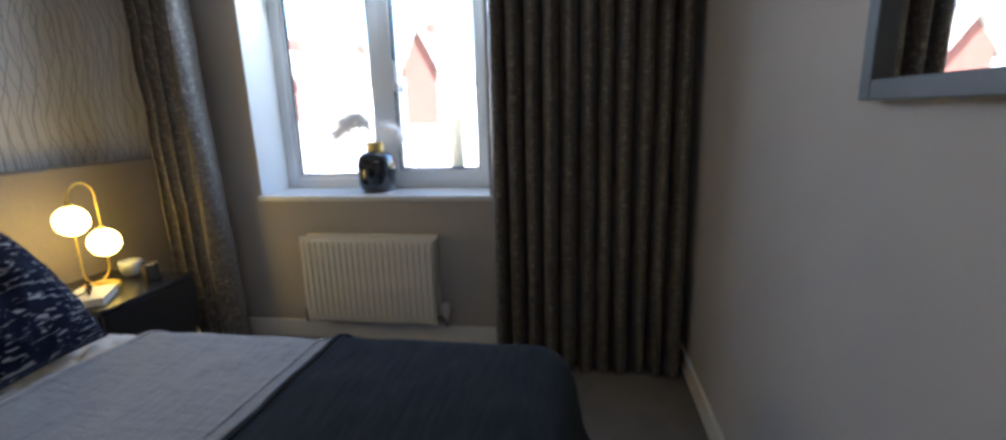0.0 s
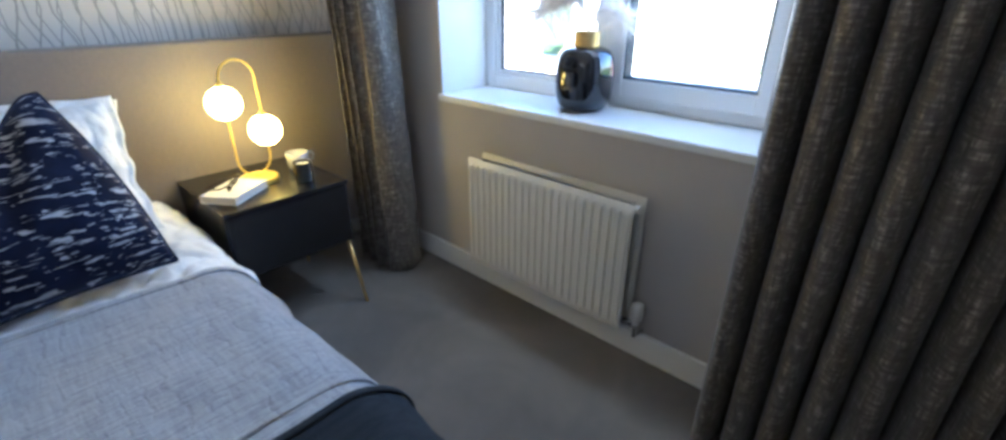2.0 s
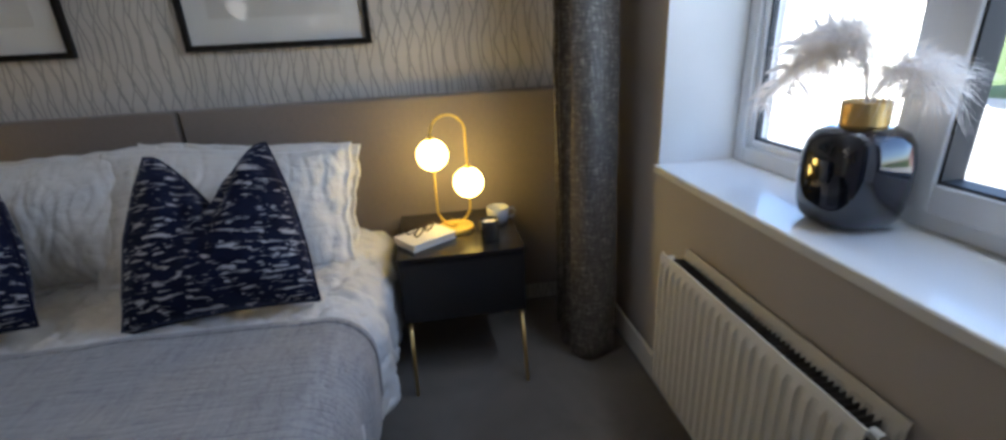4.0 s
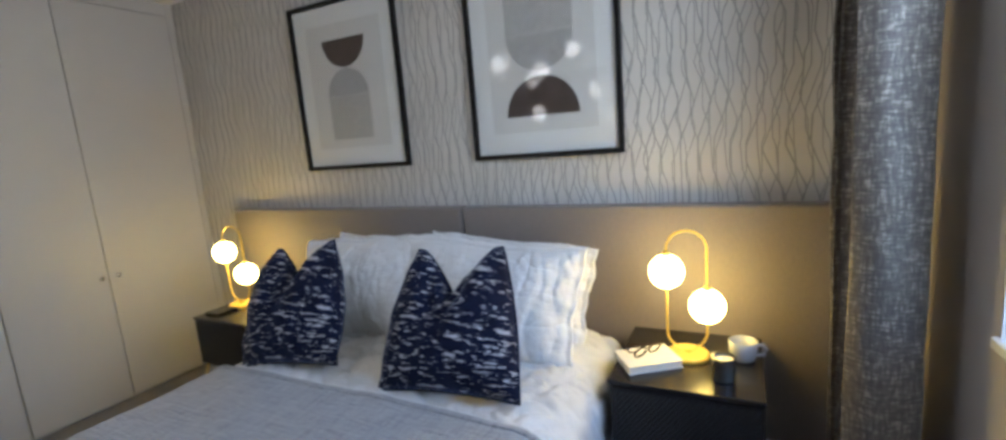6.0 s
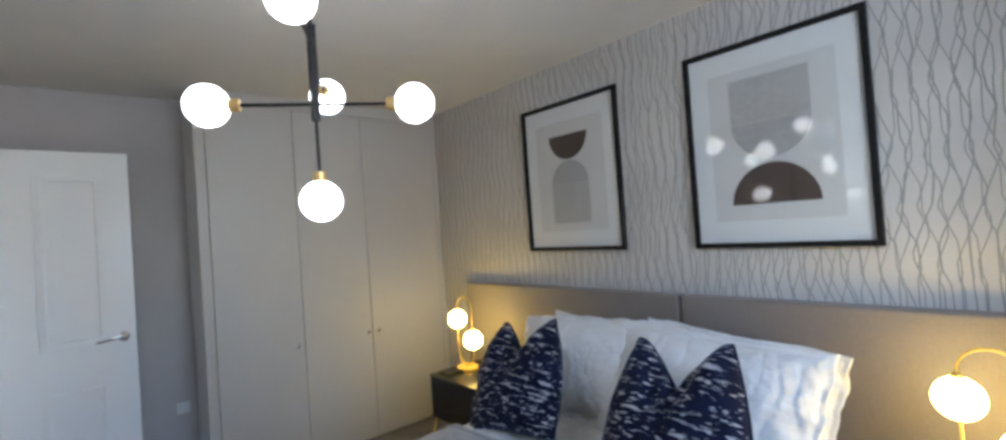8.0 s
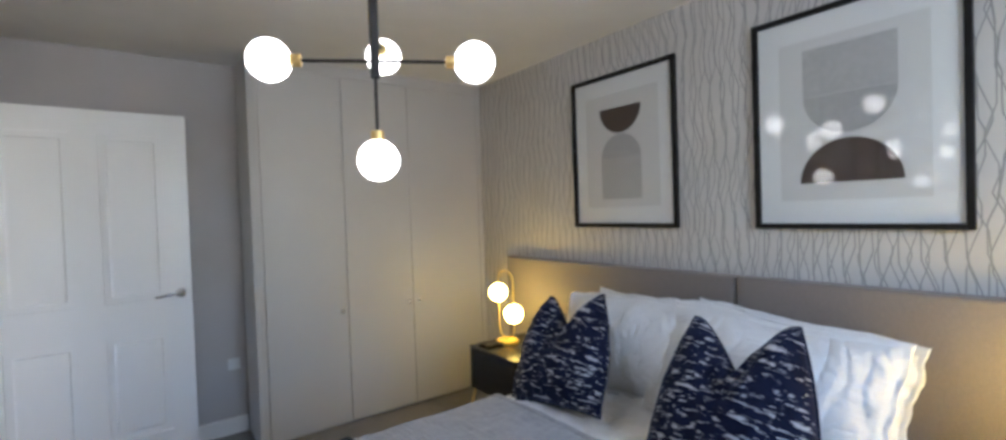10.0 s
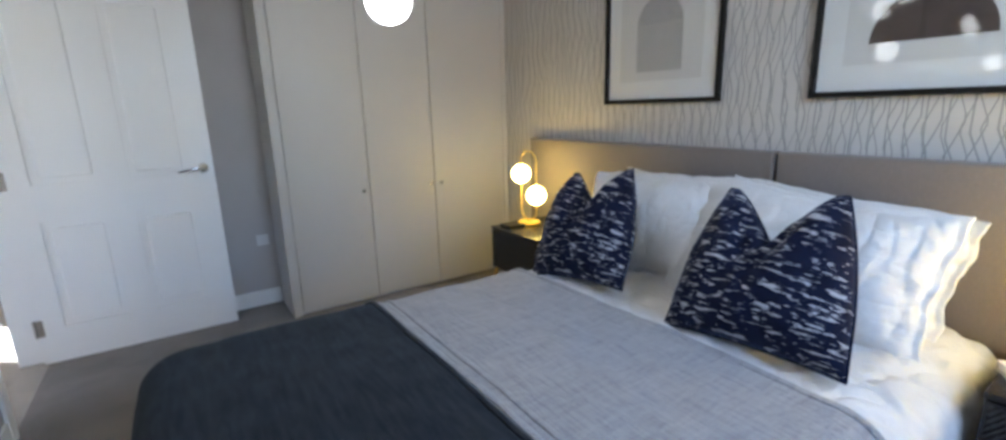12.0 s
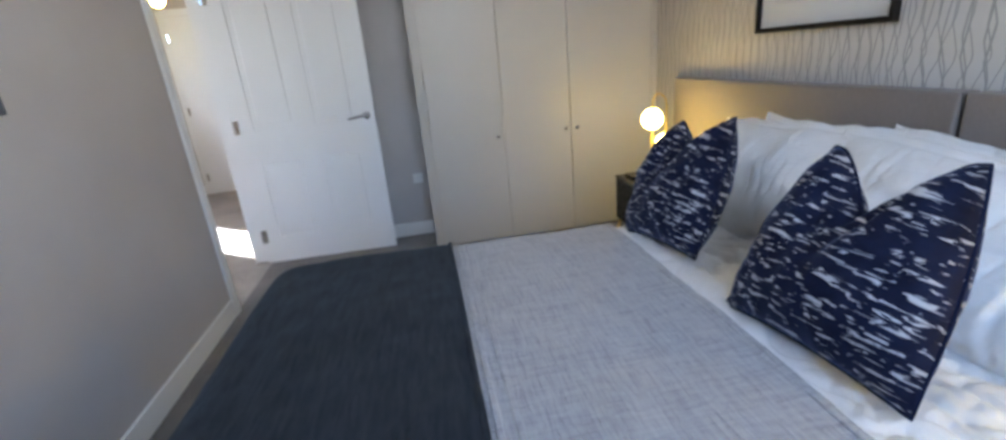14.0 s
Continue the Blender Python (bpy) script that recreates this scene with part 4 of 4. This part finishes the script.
lamp_a = bedside_lamp(-1.995, 1.978, 0.5405, 8)
lamp_b = copy_thing(lamp_a, pose(-1.965, -0.41, 0.5405, 0, 0, 8))


def book_and_glasses(x, y, z, turn):
    b = thing("book", "thick white hardback book on the bedside table", "book", at=(x, y, z))
    part("cover", boxes((-0.075, 0.075, -0.105, 0.105, 0, 0.003), (-0.075, 0.075, -0.105, 0.105, 0.027, 0.030), (-0.075, -0.071, -0.105, 0.105, 0.003, 0.027), bevel=0.0008), BOOKM, b)
    part("page_block", box(-0.0705, 0.071, -0.101, 0.101, 0.0032, 0.0268), PAGES, b, "cream paper pages")
    b.rotation_euler = (0, 0, radians(turn))
    b.scale = (0.92, 0.92, 0.92)
    g = thing("glasses", "dark tortoiseshell spectacles folded on the book", "glasses", at=(x, y, z + 0.0281))
    for s in (-1, 1):
        ring = [(0.022 * math.sin(q) * 0.35 + 0.0, s * 0.033 + 0.026 * math.cos(q), 0.020 + 0.0185 * math.sin(q)) for q in (2 * math.pi * k / 20 for k in range(20))]
        part("rim", tube(ring, 0.0034, 8, closed=True), TORTOISE, g)
        part("temple", tube([(0, s * 0.060, 0.028), (-0.03, s * 0.058, 0.016), (-0.085, s * 0.02, 0.004), (-0.10, s * 0.005, 0.003)], 0.0030, 8), TORTOISE, g)
    part("bridge", tube([(0, -0.008, 0.024), (0.002, 0, 0.028), (0, 0.008, 0.024)], 0.002, 8), TORTOISE, g)
    g.rotation_euler = (0, 0, radians(turn + 20))


book_and_glasses(-1.905, 1.855, 0.5405, 34)

cj = thing("candle_jar", "scented candle in a black glass jar", "candle", at=(-1.86, 2.10, 0.5405))
part("jar", lathe([(0.032, 0), (0.035, 0.003), (0.036, 0.078), (0.033, 0.078), (0.0325, 0.066), (0.003, 0.066)], 28), BLACKGLASS, cj, "black glass jar", smooth=False)
part("wax", lathe([(0.0315, 0.0605), (0.0315, 0.0668), (0.004, 0.067)], 24), WAX, cj, "cream wax")
part("wick", tube([(0, 0, 0.066), (0.001, 0, 0.075)], 0.0012, 6), BLACKM, cj)

mg = thing("mug", "pale grey ceramic mug beside the lamp", "mug", at=(-2.02, 2.155, 0.5405))
part("cup", lathe([(0.028, 0), (0.038, 0.006), (0.044, 0.03), (0.046, 0.070), (0.0425, 0.070), (0.040, 0.03), (0.03, 0.010), (0.003, 0.009)], 28), CERAMIC, mg, smooth=True)
part("handle", tube([(0.0, 0.043, 0.058), (0.0, 0.062, 0.060), (0.0, 0.072, 0.045), (0.0, 0.066, 0.027), (0.0, 0.041, 0.020)], 0.0055, 10), CERAMIC, mg, smooth=True)

solo("notebook", box(-1.93, -1.79, -0.48, -0.37, 0.5405, 0.556, 0.002), LACQUER, "thin black notebook on the bedside table", "book")


# ---------------------------------------------------------------- pendant light
def pendant():
    cx, cy, zc = -0.680, 0.710, 1.825
    p = thing("pendant_light", "black sputnik ceiling light with lit opal globes and brass cups", "ceiling light", at=(cx, cy, H))
    part("ceiling_rose", lathe([(0.055, -0.022), (0.055, -0.001)], 28), BLACKM, p)
    part("cable", tube([(0, 0, -0.02), (0, 0, 2.065 - H)], 0.004, 8), BLACKM, p)
    part("hub_bar", box(-0.011, 0.011, -0.011, 0.011, 1.775 - H, 2.065 - H, 0.002), BLACKM, p)
    d1 = Vector((0.509, -0.276, 0)).normalized()
    d2 = Vector((0.276, 0.509, 0)).normalized()

    def arm(z, d, reach):
        a = Vector((0, 0, z - H))
        e = a + d * (reach - 0.085)
        part("arm", tube([a, e], 0.0052, 10), BLACKM, p)
        cup = lathe([(0.010, 0), (0.019, 0.002), (0.019, 0.030), (0.015, 0.034)], 20)
        q = Vector((0, 0, 1)).rotation_difference(d).to_matrix()
        bmesh.ops.rotate(cup, matrix=q, verts=cup.verts)
        bmesh.ops.translate(cup, vec=e - d * 0.002, verts=cup.verts)
        part("brass_cup", cup, BRASS, p, "brass lamp cup")
        part("globe", ball(a + d * reach, 0.060), GLOBE_P, p, "lit opal glass globe", smooth=True)
    arm(1.825, d1, 0.290)
    arm(1.825, -d1, 0.290)
    arm(1.930, -d2, 0.290)
    arm(2.005, d2, 0.290)
    down = Vector((0, 0, -1))
    arm(1.79, down, 1.79 - 1.538)


pendant()


# ---------------------------------------------------------------- vase with dried grass on the sill
def vase():
    v = thing("vase", "glossy black rounded vase with a brass neck on the window sill", "vase", at=(-1.062, 2.825, WZ0))
    prof = [(0.056, 0.0), (0.070, 0.004), (0.085, 0.020), (0.093, 0.050), (0.096, 0.100), (0.095, 0.150), (0.089, 0.184), (0.077, 0.206), (0.056, 0.217), (0.044, 0.2185)]
    part("body", lathe(prof, 48, 2.7), VASEM, v, smooth=True)
    part("neck", lathe([(0.0435, 0.2185), (0.0455, 0.222), (0.0455, 0.268), (0.042, 0.270), (0.040, 0.262), (0.038, 0.24), (0.003, 0.239)], 40), BRASS, v, "brass neck ring")
    return v


vase()


def pampas_mat():
    """Dry straw-white hairs that let light through."""
    m = mat("dried_pampas", (0.62, 0.57, 0.51), 0.9, spec=0.1, sheen=0.3)
    nt, n, l, b = nodes(m)
    c = ramp(m, noise_tex(m, coords(m), 30, 3), [(0.3, (0.80, 0.75, 0.69)), (0.7, (0.93, 0.89, 0.85))])
    colour(m, c)
    tl, mx = n.new("ShaderNodeBsdfTranslucent"), n.new("ShaderNodeMixShader")
    l.new(c, tl.inputs[0])
    mx.inputs[0].default_value = 0.85
    l.new(b.outputs[0], mx.inputs[1])
    l.new(tl.outputs[0], mx.inputs[2])
    l.new(mx.outputs[0], n["Material Output"].inputs[0])
    return m


PAMPAS = pampas_mat()


def plume(tx, ty, tz, arch, seed):
    """One dried grass stem: a thin stalk that bends out, and a feathery head of fine hairs."""
    rnd = random.Random(seed)
    p = thing("pampas_stem", "dried pampas grass plume in the vase", "dried grass", "grasses in the vase", at=(-1.062, 2.825, WZ0 + 0.24))
    tip = Vector((tx, ty, tz))
    path = []
    for k in range(15):
        s = k / 14
        path.append(Vector((tip.x * s ** 1.5, tip.y * s ** 1.5, tip.z * s + arch * 4 * s * (1 - s))))
    part("stalk", tube(path, [0.0018 - 0.0009 * k / 14 for k in range(15)], 6), PAMPAS, p)
    bm = bmesh.new()
    for _ in range(560):
        s = rnd.uniform(0.36, 1.0)
        k = s * 14
        i = min(13, int(k))
        a = path[i].lerp(path[i + 1], k - i)
        d = (path[min(14, i + 1)] - path[i]).normalized()
        out = Vector((rnd.gauss(0, 1), rnd.gauss(0, 1), rnd.gauss(0, 0.8))).normalized()
        ln = rnd.uniform(0.035, 0.105) * (1.15 - 0.6 * abs(s - 0.65))
        e = a + (d * 0.45 + out * 1.0).normalized() * ln
        mid = (a + e) / 2 + out * 0.004
        e.z -= ln * 0.30
        side = d.cross(out).normalized() * 0.00045
        v = [bm.verts.new(q) for q in (a - side, a + side, mid + side * 1.4, e, mid - side * 1.4)]
        bm.faces.new(v)
    part("plume", bm, PAMPAS, p, "feathery seed head")


STEMS = ((-0.23, -0.03, 0.03, 0.15), (-0.19, 0.02, 0.10, 0.11), (-0.25, -0.06, 0.00, 0.12), (-0.15, -0.05, 0.14, 0.08), (-0.21, 0.00, 0.07, 0.13),
         (0.13, 0.02, 0.08, 0.05), (0.16, -0.03, 0.05, 0.07), (-0.08, -0.04, 0.15, 0.04))
for i, (tx, ty, tz, arch) in enumerate(STEMS):
    plume(tx, ty, tz, arch, 20 + i)


# ---------------------------------------------------------------- street outside
GZ = -2.75


def grass_mat():
    m = mat("lawn", (0.07, 0.10, 0.03), 0.95, spec=0.1)
    colour(m, ramp(m, noise_tex(m, coords(m), 3.0, 6), [(0.3, (0.05, 0.08, 0.025)), (0.7, (0.10, 0.12, 0.045))]))
    return m


def rough_mat(name, c, scale=8.0):
    m = mat(name, c, 0.9, spec=0.2)
    colour(m, ramp(m, noise_tex(m, coords(m), scale, 6), [(0.3, shade(c, 0.8)), (0.7, shade(c, 1.2))]))
    return m


ASPHALT, PAVING, RENDER_W, ROOF = rough_mat("asphalt", (0.11, 0.105, 0.10), 30), rough_mat("paving", (0.34, 0.32, 0.29)), rough_mat("cream_render", (0.74, 0.70, 0.62), 2), rough_mat("roof_tiles", (0.42, 0.36, 0.32), 12)


def brick_mat():
    m = mat("red_brick", (0.32, 0.12, 0.08), 0.9)
    nt, n, l, b = nodes(m)
    t = n.new("ShaderNodeTexBrick")
    t.inputs["Color1"].default_value, t.inputs["Color2"].default_value, t.inputs["Mortar"].default_value = (0.21, 0.070, 0.048, 1), (0.17, 0.055, 0.040, 1), (0.24, 0.15, 0.11, 1)
    t.inputs["Scale"].default_value = 4.5
    mp = coords(m, (1, 1, 1), (90, 0, 0))
    l.new(mp, t.inputs["Vector"])
    colour(m, t.outputs[0])
    return m


BRICK = brick_mat()
DARKPANE = mat("window_glass_far", (0.45, 0.47, 0.49), 0.1)
structure("ground", box(-400, 400, -400, 800, GZ - 0.3, GZ), grass_mat(), "open ground beyond the street", "ground")
structure("road", box(-60, 60, 8.0, 13.0, GZ, GZ + 0.02), ASPHALT, "grey tarmac street", "road")
structure("pavement_1", box(-60, 60, 6.0, 8.0, GZ, GZ + 0.12, 0.02), PAVING, "pale paved footway", "pavement")
structure("pavement_2", box(-60, 60, 13.0, 15.0, GZ, GZ + 0.12, 0.02), PAVING, "pale paved footway across the street", "pavement")
structure("pavement_3", box(-60, 60, 15.001, 29.5, GZ, GZ + 0.10), PAVING, "pale paved forecourt before the houses", "pavement")


def house(x, y, w, d, eaves, ridge, wallm, label, clad=0.0):
    """A gable-fronted house that faces the street."""
    h = thing("house", label, "house", "houses across the street", at=(x, y, GZ))
    bm = bmesh.new()
    prof = [(-w / 2, 0), (w / 2, 0), (w / 2, eaves), (0, ridge), (-w / 2, eaves)]
    f0 = [bm.verts.new((a, 0, b)) for a, b in prof]
    f1 = [bm.verts.new((a, d, b)) for a, b in prof]
    bm.faces.new(f0)
    bm.faces.new(f1[::-1])
    for k in range(5):
        bm.faces.new((f0[k], f1[k], f1[(k + 1) % 5], f0[(k + 1) % 5]))
    part("wall", bm, wallm, h)
    if clad:
        bm = bmesh.new()
        prof = [(-w / 2 + 0.02, clad), (w / 2 - 0.02, clad), (w / 2 - 0.02, eaves - 0.05), (0, ridge - 0.1), (-w / 2 + 0.02, eaves - 0.05)]
        c0, c1 = ([bm.verts.new((a, yy, b)) for a, b in prof] for yy in (-0.06, -0.002))
        bm.faces.new(c0)
        bm.faces.new(c1[::-1])
        for k in range(5):
            bm.faces.new((c0[k], c1[k], c1[(k + 1) % 5], c0[(k + 1) % 5]))
        part("cladding", bm, BRICK, h, "red tile-hung gable")
    for s in (-1, 1):
        bm = bmesh.new()
        o = 0.35
        sl = (ridge - eaves) / (w / 2)
        a = [(0, ridge), (s * (w / 2 + o), eaves - sl * o)]
        vs = [[bm.verts.new((p, yy, q + dz)) for p, q in a] for yy in (-o, d + o) for dz in (0.02, 0.18)]
        quads = [(vs[0][0], vs[0][1], vs[2][1], vs[2][0]), (vs[1][0], vs[1][1], vs[3][1], vs[3][0]), (vs[0][0], vs[0][1], vs[1][1], vs[1][0]),
                 (vs[2][0], vs[2][1], vs[3][1], vs[3][0]), (vs[0][1], vs[2][1], vs[3][1], vs[1][1]), (vs[0][0], vs[2][0], vs[3][0], vs[1][0])]
        for q in quads:
            bm.faces.new(q)
        part("roof", bm, ROOF, h)
    for wx, wz, ww, wh in ((-w * 0.25, eaves * 0.66, 1.2, 1.1), (w * 0.25, eaves * 0.66, 1.2, 1.1), (-w * 0.25, eaves * 0.14, 1.6, 1.2)):
        wd = part("window", boxes((wx - ww / 2, wx + ww / 2, -0.05, 0.03, wz, wz + 0.07), (wx - ww / 2, wx + ww / 2, -0.05, 0.03, wz + wh - 0.07, wz + wh),
                                  (wx - ww / 2, wx - ww / 2 + 0.07, -0.05, 0.03, wz + 0.07, wz + wh - 0.07), (wx + ww / 2 - 0.07, wx + ww / 2, -0.05, 0.03, wz + 0.07, wz + wh - 0.07),
                                  (wx - 0.035, wx + 0.035, -0.05, 0.03, wz + 0.07, wz + wh - 0.07)), UPVC, h)
        part("pane", box(wx - ww / 2 + 0.07, wx + ww / 2 - 0.07, -0.02, 0.0, wz + 0.07, wz + wh - 0.07), DARKPANE, wd)
    part("door", box(w * 0.18, w * 0.18 + 1.0, -0.04, 0.02, 0.1, 2.1), UPVC, h)
    part("chimney", box(-0.5, 0.1, d * 0.5, d * 0.5 + 0.6, ridge - 0.8, ridge + 0.9), BRICK, h)


house(-9.4, 29.6, 2.0, 6, 6.9, 8.85, RENDER_W, "narrow gabled house with a red tile-hung upper storey", 3.4)
house(-16.3, 26.0, 1.9, 4, 6.2, 7.6, RENDER_W, "slim gabled bay with a red tile-hung upper storey", 3.8)
house(-15.6, 31.0, 9.6, 9, 5.0, 8.2, RENDER_W, "cream rendered gabled house across the street")
house(-2.8, 31.0, 9.0, 9, 5.0, 8.6, RENDER_W, "cream rendered house beyond the brick one")
house(7.2, 31.0, 9.0, 9, 5.0, 8.6, BRICK, "red brick gabled house along the street")
house(-22.5, 15.8, 8.0, 9, 5.2, 8.4, RENDER_W, "pale rendered house near the corner")


# landing: closed white door at the far end, skirting, socket behind the bedroom door
dl = thing("door_2", "closed white panel door at the end of the landing", "door", kind="structure", at=(1.95, HY0, 0.006))
part("leaf", boxes((-0.80, 0, 0.001, 0.03, 0, 1.98), (-0.70, -0.45, 0.03, 0.034, 0.2, 0.8), (-0.35, -0.10, 0.03, 0.034, 0.2, 0.8), (-0.70, -0.45, 0.03, 0.034, 1.0, 1.85), (-0.35, -0.10, 0.03, 0.034, 1.0, 1.85), bevel=0.002), WHITE, dl)
for z in (0.20, 0.97, 1.76):
    part("hinge", box(-0.012, 0.012, 0.030, 0.042, z - 0.045, z + 0.045, 0.002), CHROME, dl, "steel butt hinge")
structure("trim_3", boxes((1.953, 2.02, HY0 + 0.001, HY0 + 0.022, 0, 2.06), (1.08, 1.147, HY0 + 0.001, HY0 + 0.022, 0, 2.06), (1.148, 1.952, HY0 + 0.001, HY0 + 0.022, 1.99, 2.06)), WHITE, "white architrave round the landing door", "door frame")
skirting("baseboard_4", 2.021, HX - 0.001, HY0 + 0.0005, HY0 + 0.016)
so = thing("wall_socket", "white power socket low on the wall", "socket", at=(-0.565, YS, 0.45))
part("plate", box(-0.036, 0.036, 0.0005, 0.009, -0.036, 0.036, 0.003), PLASTIC, so)
part("switch", box(-0.006, 0.006, 0.010, 0.0135, 0.012, 0.030, 0.001), PLASTIC, so)


# small lit globe hanging over the landing
hl = thing("landing_light", "small lit globe light hanging over the landing", "ceiling light", at=(1.52, -3.0, H))
part("rod", tube([(0, 0, -0.001), (0, 0, -0.30)], 0.005, 8), BRASS, hl)
part("globe", ball((0, 0, -0.36), 0.065), GLOBE_B, hl, "lit opal glass globe", smooth=True)
